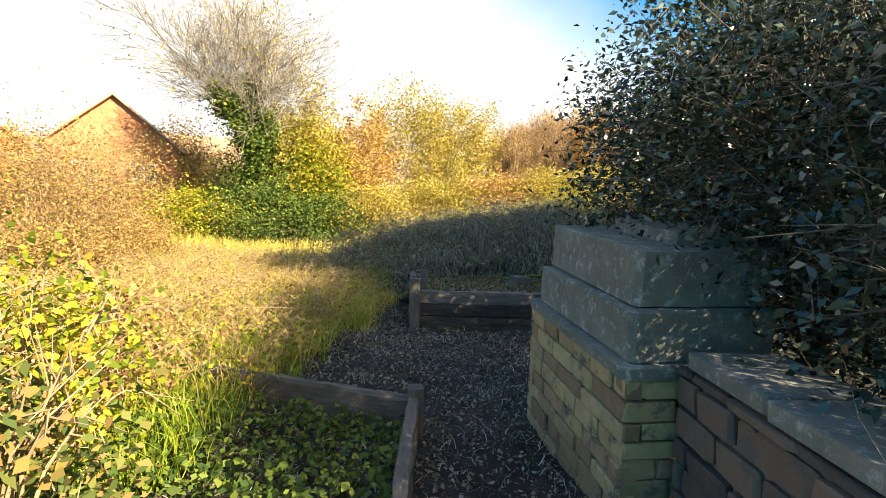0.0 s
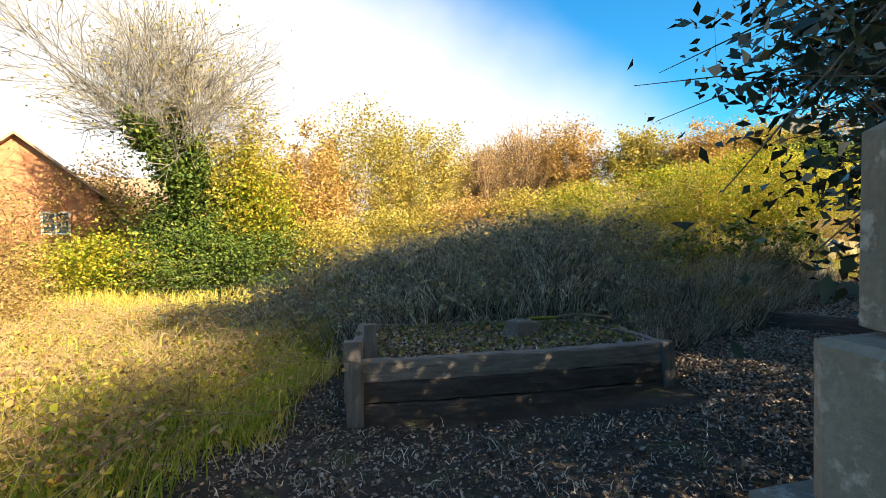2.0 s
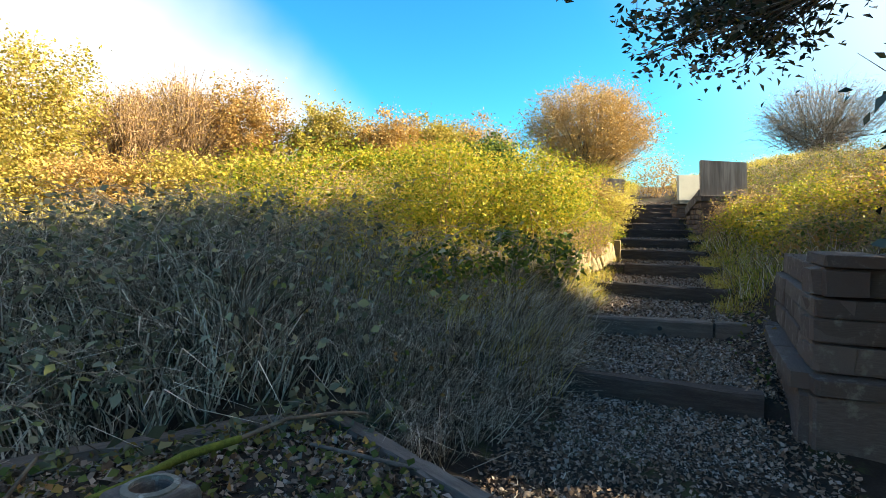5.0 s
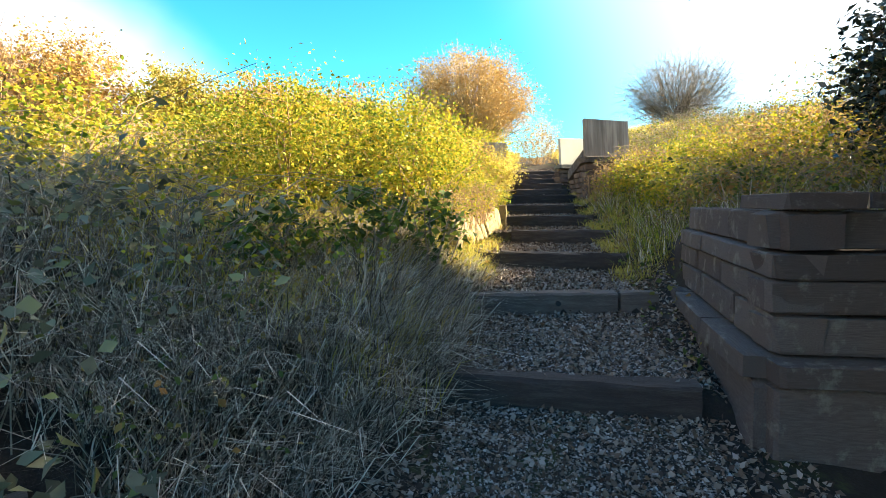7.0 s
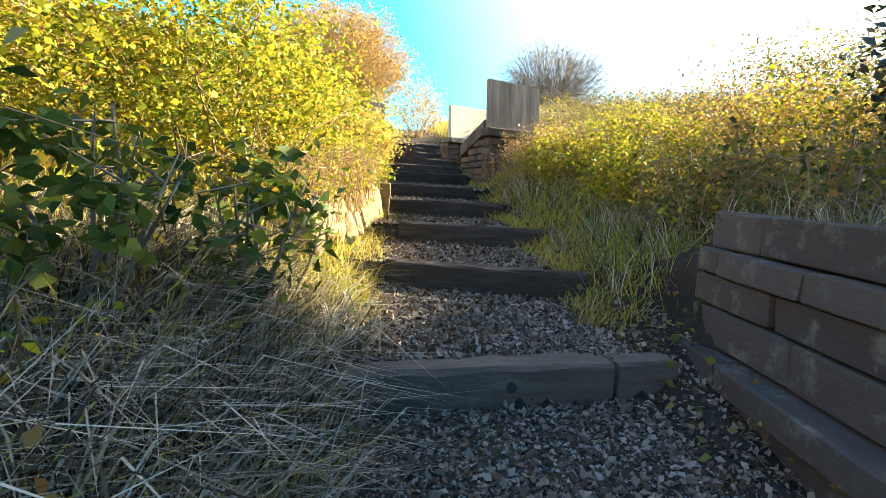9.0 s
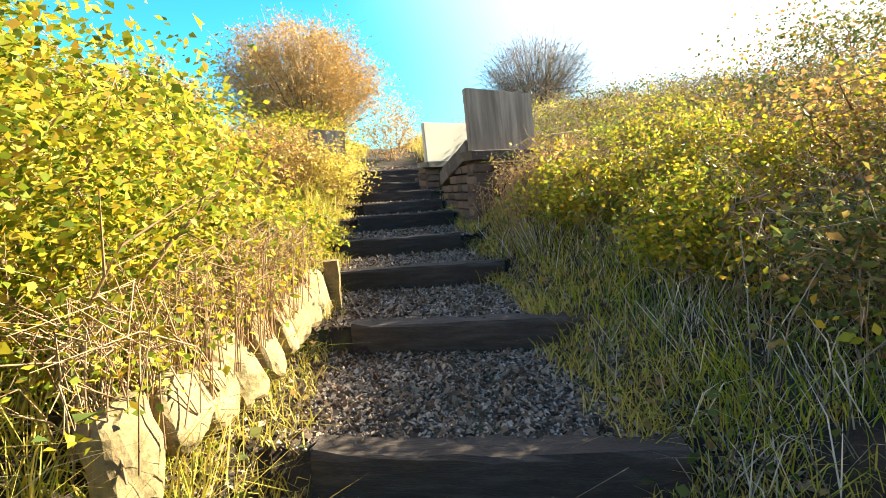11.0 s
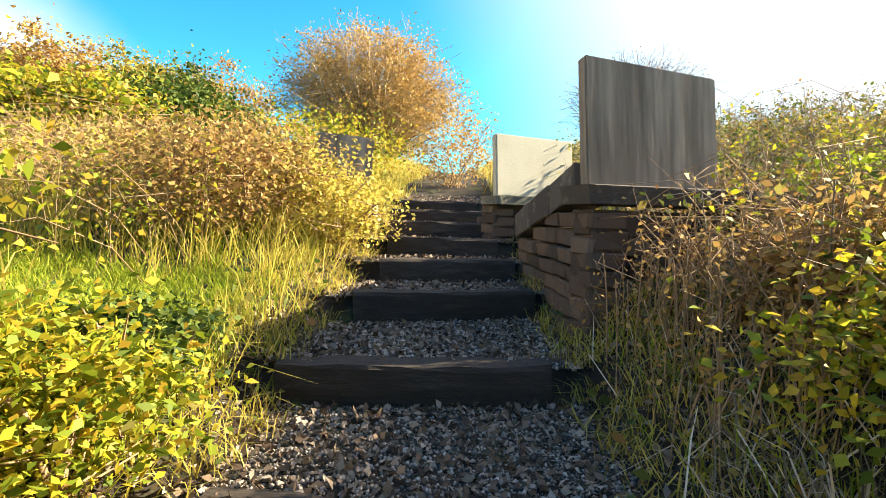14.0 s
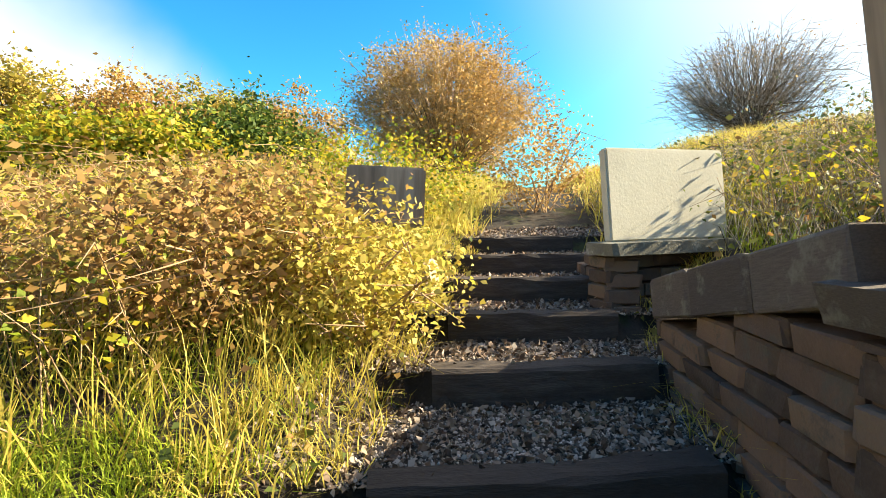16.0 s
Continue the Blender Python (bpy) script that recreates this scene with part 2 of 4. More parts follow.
def blade_arrays(p, h, w, r, lean=0.35, wind=(0.0, 0.0)):
    """Bent grass blades at the places p: a quad and a tip each."""
    k = len(p)
    ang = r.uniform(0, 2 * np.pi, k)
    side = np.stack([np.cos(ang), np.sin(ang), np.zeros(k)], 1)
    away = r.normal(size=(k, 3)) * lean + (wind[0], wind[1], 0)
    away[:, 2] = 0
    h = np.broadcast_to(h, (k,))[:, None] * r.uniform(0.55, 1.25, (k, 1))
    w = np.broadcast_to(w, (k,))[:, None] * r.uniform(0.7, 1.3, (k, 1)) * 0.5
    mid = p + away * h * 0.35 + (0, 0, 1) * h * 0.55
    tip = p + away * h * 1.0 + (0, 0, 1) * h * (1.0 - 0.35 * np.linalg.norm(away, axis=1, keepdims=True).clip(0, 1.6))
    v = np.stack([p - side * w, p + side * w, mid + side * w * 0.8, mid - side * w * 0.8, tip], 1).reshape(-1, 3)
    i = np.arange(k)[:, None] * 5
    return v, i + np.array([0, 1, 2, 3]), i + np.array([3, 2, 4])


def tube_arrays(seg):
    """Three-sided tubes: rows of start, end, and the radius at each."""
    seg = np.asarray(seg, float)
    a, b, ra, rb = seg[:, 0:3], seg[:, 3:6], seg[:, 6:7], seg[:, 7:8]
    d = unit(b - a)
    ref = np.where(np.abs(d[:, 2:3]) < 0.9, (0.0, 0.0, 1.0), (1.0, 0.0, 0.0))
    u = unit(np.cross(d, ref))
    w = np.cross(d, u)
    sides = 4
    rings = []
    for base, rad in ((a, ra), (b, rb)):
        for i in range(sides):
            t = 2 * np.pi * i / sides
            rings.append(base + (u * np.cos(t) + w * np.sin(t)) * rad)
    v = np.stack(rings, 1).reshape(-1, 3)
    i = np.arange(len(seg))[:, None] * 2 * sides
    quads = np.concatenate([i + np.array([j, (j + 1) % sides, sides + (j + 1) % sides, sides + j]) for j in range(sides)])
    return v, quads


def smooth(v, a, b):
    t = np.clip((np.asarray(v, float) - a) / (b - a), 0, 1)
    return t * t * (3 - 2 * t)


# ---- the lie of the land ----
UX, UY = 0.87, 0.49
# timber steps: right end, left end, height of the top
STEPS = [
    ((6.45, 8.10), (5.55, 9.95), -0.28), ((8.35, 8.95), (7.10, 10.50), 0.02), ((9.42, 9.60), (8.92, 11.25), 0.29),
    ((10.78, 10.20), (10.22, 11.85), 0.52), ((12.10, 11.20), (11.35, 12.75), 0.72), ((13.05, 12.05), (12.20, 13.30), 0.93),
    ((14.25, 12.62), (13.22, 13.65), 1.16), ((15.02, 13.12), (14.15, 14.12), 1.33), ((15.62, 13.58), (14.90, 14.60), 1.50),
    ((16.30, 14.05), (15.60, 15.10), 1.67), ((17.00, 14.45), (16.30, 15.60), 1.83), ((17.85, 15.00), (17.10, 16.20), 1.99)]


def along(x, y):
    return (x - 6.0) * UX + (y - 9.0) * UY, -(x - 6.0) * UY + (y - 9.0) * UX


STEP_S = [along((r[0] + l[0]) / 2, (r[1] + l[1]) / 2)[0] for r, l, z in STEPS]
prof_s, prof_z = [-9.0, -5.0, -2.5], [-0.80, -1.02, -0.92]
for s_i, (r_, l_, z_) in zip(STEP_S, STEPS):
    prof_s += [s_i - 0.03, s_i + 0.03]
    prof_z += [z_ - 0.22, z_ - 0.03]
prof_s += [16.0, 24.0, 70.0]
prof_z += [2.45, 3.4, 3.0]


def wobble(x, y):
    return 0.05 * np.sin(1.3 * x + 0.7 * y) * np.cos(0.9 * y - 0.4 * x) + 0.03 * np.sin(3.1 * x - 2.3 * y)


def height(x, y):
    x, y = np.asarray(x, float), np.asarray(y, float)
    s, d = along(x, y)
    base = np.interp(s, prof_s, prof_z)
    past = []
    for (rx, ry), (lx, ly), zt in STEPS:
        nx, ny = ly - ry, -(lx - rx)
        ln = math.hypot(nx, ny)
        past.append(((x - rx) * nx + (y - ry) * ny) / ln - 0.09)
    for i in range(len(STEPS) - 1):
        f = np.clip(past[i] / np.maximum(past[i] - past[i + 1], 0.05), 0, 1)
        tread = STEPS[i][2] - 0.035 + (STEPS[i + 1][2] - 0.22 - STEPS[i][2] + 0.035) * f
        base = np.where((past[i] > 0) & (past[i + 1] <= 0), tread, base)
    base = np.where((past[0] <= 0) & (s > -1.0) & (s < 1.0), np.minimum(base, STEPS[0][2] - 0.22), base)
    soft = np.interp(s, [-9, -5, -2.5, 0, 13.2, 24, 70], [-0.80, -1.02, -0.92, -0.45, 2.0, 3.4, 3.0])
    on_path = 1 - smooth(np.abs(d + 0.15), 0.85, 1.15)
    z = base * on_path + soft * (1 - on_path)
    toe = 0.75 + 0.85 * np.maximum(0, -s - 0.3)
    left = (0.45 * smooth(d - toe, 0.05, 1.0) + 0.75 * smooth(d - toe, 0.9, 3.6)) * smooth(x, -4.5, 0.0)
    left *= (1 - 0.75 * smooth(d, 7, 16)) * (1 - 0.65 * smooth(s, 5.5, 8.5))
    fill = smooth(s, -0.35, -0.25) * (1 - smooth(s, 2.4, 3.4)) * smooth(-d, 1.5, 1.62)
    right = (0.30 * smooth(-d, 1.05, 1.8) + 0.85 * smooth(-d, 1.8, 6.0)) * smooth(s, 1.6, 3.2)
    z = z + left * (d > 0) + right * (d < 0)
    z = np.where(d < 0, z * (1 - fill) + np.maximum(z, 0.66 + 0.5 * smooth(-d, 2, 6)) * fill, z)
    rough = smooth(np.abs(d + 0.15), 0.9, 1.6) * (1 - smooth(np.hypot(x, y), 60, 120))
    return z + wobble(x, y) * rough


def seat(x, y):
    x, y = np.asarray(x, float), np.asarray(y, float)
    return np.stack([x, y, height(x, y)], -1)


fx = np.concatenate([-np.geomspace(900, 9.5, 40), np.arange(-9, 21.05, 0.12), np.geomspace(21.5, 900, 40)])
fy = np.concatenate([-np.geomspace(900, 4.5, 36), np.arange(-4, 20.05, 0.12), np.geomspace(20.5, 900, 40)])
gx, gy = np.meshgrid(fx, fy)
gv = np.stack([gx, gy, height(gx, gy)], -1).reshape(-1, 3)
nx, ny = len(fx), len(fy)
gi = np.arange(nx * ny).reshape(ny, nx)
gq = np.stack([gi[:-1, :-1], gi[:-1, 1:], gi[1:, 1:], gi[1:, :-1]], -1).reshape(-1, 4)
ground = add("ground", mesh_of("ground", gv, gq), M_SOIL)
tagged(ground, "dark trodden soil with leaf litter, moss and grass roots", "ground", kind="structure")
for p_ in ground.data.polygons:
    p_.use_smooth = True


# ---- stone and timber pieces ----
def block_mesh(name, seed, edge=0.06, rough=0.02):
    """A unit block, 1 m each way about its middle, with worn edges."""
    r = random.Random(seed)
    bm = bmesh.new()
    bmesh.ops.create_cube(bm, size=1)
    bmesh.ops.bevel(bm, geom=bm.edges[:], offset=edge, segments=1, affect="EDGES")
    for v in bm.verts:
        v.co += Vector([r.uniform(-rough, rough) for _ in range(3)])
    me = bpy.data.meshes.new(name)
    bm.to_mesh(me)
    bm.free()
    return me


def blocks_for(name, mat, count=4, edge=0.06, rough=0.02):
    out = []
    for i in range(count):
        me = block_mesh(name, i + 11 * len(name), edge, rough)
        me.materials.append(mat)
        out.append(me)
    return out


B_BRICK, B_RED = blocks_for("brick", M_BRICK, 5, 0.07, 0.03), blocks_for("stone_brick", M_RED, 5, 0.08, 0.045)
B_STONE, B_SLAB = blocks_for("stone_block", M_STONE, 4, 0.03, 0.012), blocks_for("coping", M_STONE, 3, 0.03, 0.01)
B_ASHLAR = blocks_for("ashlar", M_ASHLAR, 6, 0.05, 0.03)
B_MORTAR = blocks_for("core", M_MORTAR, 1, 0.01, 0.0)


def box_at(name, me, cx, cy, cz, sx, sy, sz, yaw=0.0, parent=None, label="", tilt=0.0, lean=0.0):
    ob = add(name, me, None, parent, label)
    ob.matrix_basis = pose(cx, cy, cz, tilt, lean, yaw) @ Matrix.Diagonal((sx, sy, sz, 1))
    return ob


def coursed_wall(parent, a, b, z0, z1, depth, meshes, name, course, length, seed, inward=1, gap=0.012, top=None):
    """Courses of pieces on the line a-b, from z0 to z1, the face on the line and the depth to the inward side."""
    r = random.Random(seed)
    ax, ay = a
    dx, dy = b[0] - a[0], b[1] - a[1]
    total = math.hypot(dx, dy)
    ux, uy = dx / total, dy / total
    px, py = -uy * inward, ux * inward
    yaw = math.degrees(math.atan2(uy, ux))
    z, row = z0, 0
    while z < z1 - 0.03:
        h = min(course * r.uniform(0.85, 1.2), z1 - z)
        s = -length * (0.5 if row % 2 else 0.0) * r.uniform(0.7, 1.0)
        while s < total - 0.02:
            ln = length * r.uniform(0.75, 1.3)
            s0, s1 = max(s, 0.0), min(s + ln, total)
            if s1 - s0 > 0.04:
                mid, off = (s0 + s1) / 2, depth / 2 + r.uniform(-0.014, 0.010)
                end = z1 if top is None else top(mid)
                if z + h * 0.6 < end:
                    box_at(name, r.choice(meshes), ax + ux * mid + px * off, ay + uy * mid + py * off, z + h / 2,
                           s1 - s0 - gap, depth, h - gap, yaw + r.uniform(-0.8, 0.8), parent, tilt=r.uniform(-0.8, 0.8))
            s += ln
        z += h
        row += 1


def timber_bm(length, depth, tall, seed, bend=0.0):
    """An old squared timber along x, worn, checked and sagging."""
    r = random.Random(seed)
    bm = bmesh.new()
    n = max(4, int(length / 0.16))
    rings = []
    prof = [(-0.5, -0.5), (0.42, -0.5), (0.5, -0.4), (0.5, 0.36), (0.4, 0.5), (-0.42, 0.5), (-0.5, 0.4), (-0.52, 0.0)]
    for i in range(n + 1):
        t = i / n
        sag = bend * (4 * (t - 0.5) ** 2 - 0.5)
        rings.append([bm.verts.new(((t - 0.5) * length, y * depth + sag + r.uniform(-1, 1) * 0.010, z * tall + r.uniform(-1, 1) * 0.010)) for y, z in prof])
    for a, b in zip(rings, rings[1:]):
        for j in range(len(prof)):
            bm.faces.new((a[j], a[(j + 1) % len(prof)], b[(j + 1) % len(prof)], b[j]))
    bm.faces.new(rings[0][::-1])
    bm.faces.new(rings[-1])
    bmesh.ops.recalc_face_normals(bm, faces=bm.faces[:])
    return bm


def timber(name, a, b, z_top, depth, tall, mat, parent=None, label="", seed=1, bend=0.0, z_end=None):
    """A timber whose front top edge runs from a to b."""
    dx, dy = b[0] - a[0], b[1] - a[1]
    ln = math.hypot(dx, dy)
    z2 = z_top if z_end is None else z_end
    bm = timber_bm(ln, depth, tall, seed, bend)
    return part(name, bm, mat, parent, label,
                pose((a[0] + b[0]) / 2, (a[1] + b[1]) / 2, (z_top + z2) / 2 - tall / 2, 0, -math.degrees(math.atan2(z2 - z_top, ln)), math.degrees(math.atan2(dy, dx))))


# timber steps up the slope
for i, ((rx_, ry_), (lx_, ly_), z_) in enumerate(STEPS):
    step = holder("timber_step", "dark weathered timber step holding a gravel tread" if i != 1 else "grey split sleeper step with a bolt hole and a cut joint", "step", "steps up the bank")
    ex, ey = UX * 0.09, UY * 0.09
    if i == 1:
        hx, hy = lx_ + (rx_ - lx_) * 0.47, ly_ + (ry_ - ly_) * 0.47
        # near-black disc on the face stands for the shade inside the bolt hole
        bm = bmesh.new()
        bmesh.ops.create_cone(bm, cap_ends=True, segments=14, radius1=0.028, radius2=0.028, depth=0.03)
        part("hole_shade_disc", bm, M_PANE, step, "round dark disc painting the shade in a bolt hole", pose(hx - 0.008, hy - 0.012, z_ - 0.11, 0, 90, 39))
        cut = 0.78
        mx, my = lx_ + (rx_ - lx_) * cut, ly_ + (ry_ - ly_) * cut
        timber("timber", (lx_ + ex, ly_ + ey), (mx + ex, my + ey), z_, 0.2, 0.24, M_TIMBER, step, seed=21)
        timber("timber", (mx + ex + 0.02, my + ey - 0.03), (rx_ + ex, ry_ + ey), z_ - 0.01, 0.19, 0.22, M_TIMBER, step, seed=22)
    else:
        timber("timber", (lx_ + ex, ly_ + ey), (rx_ + ex, ry_ + ey), z_, 0.2, 0.25, M_DARKTIMBER, step, seed=30 + i, bend=0.03)

# raised bed with stacked timbers
bed = holder("raised_bed", "raised bed of stacked weathered timbers, overgrown with ivy and brambles", "raised bed")
F0, F1, K0, K1 = (-0.28, 7.78), (3.45, 8.42), (-0.55, 10.95), (3.35, 10.35)
for j, (zt, mat_) in enumerate(((-0.31, M_TIMBER), (-0.54, M_DARKTIMBER), (-0.78, M_DARKTIMBER))):
    timber("front_timber", (F0[0], F0[1] + 0.02 * j), F1, zt, 0.19 + 0.03 * j, 0.225, mat_, bed, seed=50 + j, bend=0.06, z_end=zt - 0.08)
    timber("side_timber", (F0[0] - 0.05, F0[1] + 0.1), K0, zt, 0.14, 0.22, mat_, bed, seed=60 + j)
timber("back_timber", K0, K1, -0.36, 0.14, 0.2, M_TIMBER, bed, seed=70)
timber("side_timber", (F1[0], F1[1] + 0.1), K1, -0.40, 0.14, 0.2, M_TIMBER, bed, seed=71)
for k, (bx, by, bz, bs) in enumerate(((-0.30, 7.72, -0.08, 0.19), (-0.16, 8.25, 0.02, 0.14), (3.45, 8.38, -0.38, 0.17))):
    part("post", timber_bm(1.1, bs, bs, 80 + k), M_TIMBER, bed, "", pose(bx, by, bz - 0.55, 0, 90, 8))
sx_, sy_ = np.meshgrid(np.linspace(0, 1, 30), np.linspace(0, 1, 26))
bx_ = (F0[0] * (1 - sx_) + F1[0] * sx_) * (1 - sy_) + (K0[0] * (1 - sx_) + K1[0] * sx_) * sy_
by_ = (F0[1] * (1 - sx_) + F1[1] * sx_) * (1 - sy_) + (K0[1] * (1 - sx_) + K1[1] * sx_) * sy_
bv = np.stack([bx_, by_, -0.46 + wobble(bx_ * 3, by_ * 3) * 0.8], -1).reshape(-1, 3)
bi = np.arange(30 * 26).reshape(26, 30)
add("soil", mesh_of("soil", bv, np.stack([bi[:-1, :-1], bi[:-1, 1:], bi[1:, 1:], bi[1:, :-1]], -1).reshape(-1, 4)), M_SOIL, bed)

# square stone pot in the bed
pot = holder("stone_pot", "square tapering grey stone pot with a round hole", "pot", m=pose(1.85, 9.35, -0.50, 0, 3, 22))
bm = bmesh.new()
rings = []
for rad, z, sq in ((0.20, 0.0, 1.40), (0.175, 0.29, 1.40), (0.165, 0.32, 1.36), (0.155, 0.325, 1.2), (0.105, 0.325, 1.08), (0.098, 0.31, 1.08), (0.09, 0.16, 1.08)):
    rings.append([bm.verts.new((rad * math.cos(math.pi * k / 4) * (sq if k % 2 else 1.0), rad * math.sin(math.pi * k / 4) * (sq if k % 2 else 1.0), z)) for k in range(8)])
for a_, b_ in zip(rings, rings[1:]):
    for k in range(8):
        bm.faces.new((a_[k], a_[(k + 1) % 8], b_[(k + 1) % 8], b_[k]))
bm.faces.new(rings[0][::-1])
bm.faces.new(rings[-1])
bmesh.ops.bevel(bm, geom=bm.edges[:], offset=0.008, segments=1, affect="EDGES")
part("body", bm, M_ASHLAR, pot)
bm = bmesh.new()
ring_in, ring_out = [], []
for k in range(20):
    a_ = 2 * math.pi * k / 20
    ring_in.append([bm.verts.new((0.105 * math.cos(a_), 0.105 * math.sin(a_), z)) for z in (0.31, 0.342)])
    ring_out.append([bm.verts.new((0.140 * math.cos(a_), 0.140 * math.sin(a_), z)) for z in (0.31, 0.336)])
for k in range(20):
    n_ = (k + 1) % 20
    bm.faces.new((ring_out[k][0], ring_out[n_][0], ring_out[n_][1], ring_out[k][1]))
    bm.faces.new((ring_out[k][1], ring_out[n_][1], ring_in[n_][1], ring_in[k][1]))
    bm.faces.new((ring_in[k][1], ring_in[n_][1], ring_in[n_][0], ring_in[k][0]))
part("rim", bm, M_STONE, pot, "pale round rim")

# low timber edging beside the path
edging = holder("bed_edging", "low pale timber edging with a corner post round an ivy bed", "edging")
timber("beam", (-2.35, 3.65), (0.0, 2.82), -0.52, 0.07, 0.34, M_TIMBER, edging, seed=90)
timber("beam", (0.02, 2.80), (0.10, -2.6), -0.50, 0.10, 0.32, M_TIMBER, edging, seed=91)
part("post", timber_bm(0.62, 0.15, 0.13, 92), M_TIMBER, edging, "square corner post", pose(0.03, 2.82, -0.74, 0, 90, 8))

# ---- gate pier by the start of the path ----
pier = holder("brick_pier", "yellow brick pier capped with thick lichened stone blocks", "pier")
N0, N1 = (1.40, 1.45), (1.10, 3.20)
box_at("core", B_MORTAR[0], 1.80, 2.40, -0.34, 0.76, 1.56, 1.14, 9.5, pier)
coursed_wall(pier, N0, N1, -1.15, 0.25, 0.14, B_BRICK, "brick", 0.14, 0.36, 5, inward=-1)
coursed_wall(pier, N1, (N1[0] + 1.0, N1[1] + 0.16), -1.15, 0.25, 0.14, B_BRICK, "brick", 0.14, 0.36, 6, inward=-1)
coursed_wall(pier, N0, (N0[0] + 1.0, N0[1] + 0.16), -1.15, 0.25, 0.14, B_BRICK, "brick", 0.14, 0.36, 7, inward=1)
box_at("flagstone", B_SLAB[0], 1.78, 2.41, 0.29, 1.14, 1.82, 0.08, 9.5, pier)
box_at("lower_stone", B_STONE[0], 1.80, 2.41, 0.495, 1.02, 1.68, 0.33, 9.3, pier, "grey stone block with white lichen")
box_at("upper_stone", B_STONE[1], 1.82, 2.44, 0.85, 0.92, 1.56, 0.38, 8.5, pier, "grey stone block with white lichen")
box_at("top_slab", B_SLAB[1], 1.98, 2.36, 1.085, 0.46, 1.02, 0.10, 5, pier)

pier.matrix_basis = Matrix.Translation((N1[0], N1[1], 0.2)) @ Matrix.Rotation(radians(4.5), 4, "X") @ Matrix.Translation((-N1[0], -N1[1], -0.2))

lowwall = holder("garden_wall", "low brown brick wall with a flat stone coping under holly", "wall")
coursed_wall(lowwall, (1.60, -3.2), (1.70, 1.42), -1.15, 0.24, 0.2, B_RED, "brick", 0.165, 0.44, 8, inward=-1, gap=0.02)
box_at("core", B_MORTAR[0], 1.86, -0.9, -0.36, 0.34, 4.4, 1.12, -1.2, lowwall)
yy = -3.2
for k in range(6):
    box_at("coping", B_SLAB[k % 3], 1.86 + 0.018 * k, yy + 0.38, 0.29 + 0.004 * (k % 3), 0.52, 0.74, 0.09, random.uniform(-1.5, 1.5), lowwall)
    yy += 0.75

# ---- ashlar wall beside the first steps ----
ashlar = holder("ashlar_wall", "retaining wall of long dark sandstone blocks in offset courses", "wall")
W0, W1 = (6.28, 7.72), (8.92, 8.86)
W2 = (W0[0] + 2.1, W0[1] - 3.6)
dxw, dyw = W1[0] - W0[0], W1[1] - W0[1]
lw_ = math.hypot(dxw, dyw)
for k, (z0_, z1_, out_) in enumerate(((-0.62, -0.10, 0.10), (-0.10, 0.06, 0.16), (0.06, 0.30, 0.02), (0.30, 0.50, 0.0), (0.50, 0.66, 0.03), (0.66, 0.90, -0.06))):
    nx_, ny_ = -dyw / lw_ * out_, dxw / lw_ * out_
    top_ = (lambda m_, z1_=z1_: z1_)
    coursed_wall(ashlar, (W0[0] + nx_, W0[1] + ny_), (W1[0] + nx_, W1[1] + ny_), z0_, z1_, 0.30, B_ASHLAR, "stone_block", z1_ - z0_ + 0.02, 0.95, 20 + k, inward=-1, gap=0.014)
    ox_, oy_ = -dxw / lw_ * out_, -dyw / lw_ * out_
    coursed_wall(ashlar, (W0[0] + ox_, W0[1] + oy_), (W2[0] + ox_, W2[1] + oy_), z0_, z1_, 0.30, B_ASHLAR, "stone_block", z1_ - z0_ + 0.02, 0.95, 30 + k, inward=1, gap=0.014)
box_at("coping", B_ASHLAR[0], W0[0] + 0.50, W0[1] - 0.05, 0.955, 0.95, 0.40, 0.10, 24, ashlar)
box_at("coping", B_ASHLAR[1], W0[0] + 0.75, W0[1] - 0.75, 0.955, 0.95, 0.42, 0.10, -60, ashlar)

# ---- upper pier with the leaning slab ----
upper = holder("stone_pier", "rough brown stone pier with a sloping coping beside the steps", "pier")
Q0, Q1, QR = (13.62, 12.02), (15.32, 13.22), (14.82, 10.88)
coursed_wall(upper, Q0, Q1, 0.55, 1.82, 0.26, B_RED, "stone_brick", 0.13, 0.36, 41, inward=-1, top=lambda m_: 1.92 - 0.19 * m_)
coursed_wall(upper, Q0, QR, 0.55, 1.82, 0.26, B_RED, "stone_brick", 0.13, 0.36, 42, inward=1)
yaw_q = math.degrees(math.atan2(Q1[1] - Q0[1], Q1[0] - Q0[0]))
yaw_r = math.degrees(math.atan2(QR[1] - Q0[1], QR[0] - Q0[0]))
lq = math.hypot(Q1[0] - Q0[0], Q1[1] - Q0[1])
for k in range(3):
    f = 0.13 + 0.87 * (k + 0.5) / 3
    box_at("coping", B_ASHLAR[k], Q0[0] + (Q1[0] - Q0[0]) * f + 0.06, Q0[1] + (Q1[1] - Q0[1]) * f - 0.10, 2.08 - 0.42 * f, lq * 0.29 - 0.005, 0.30, 0.25, yaw_q, upper, lean=11.5)
box_at("flagstone", B_ASHLAR[1], Q0[0] + 0.62, Q0[1] - 0.38, 1.91, 1.50, 0.42, 0.13, yaw_r, upper)
bm = bmesh.new()
bmesh.ops.create_cube(bm, size=1)
bmesh.ops.scale(bm, vec=(1.04, 0.10, 0.90), verts=bm.verts)
for v in bm.verts:
    if v.co.x > 0 and v.co.z > 0:
        v.co.z -= 0.06
bmesh.ops.bevel(bm, geom=bm.edges[:], offset=0.012, segments=2, affect="EDGES")
slab = part("leaning_slab", bm, M_SLAB, None, "", pose(14.11, 11.775, 2.375, -7, 0, yaw_r))
tagged(slab, "upright streaked concrete slab standing on a stone pier", "slab")

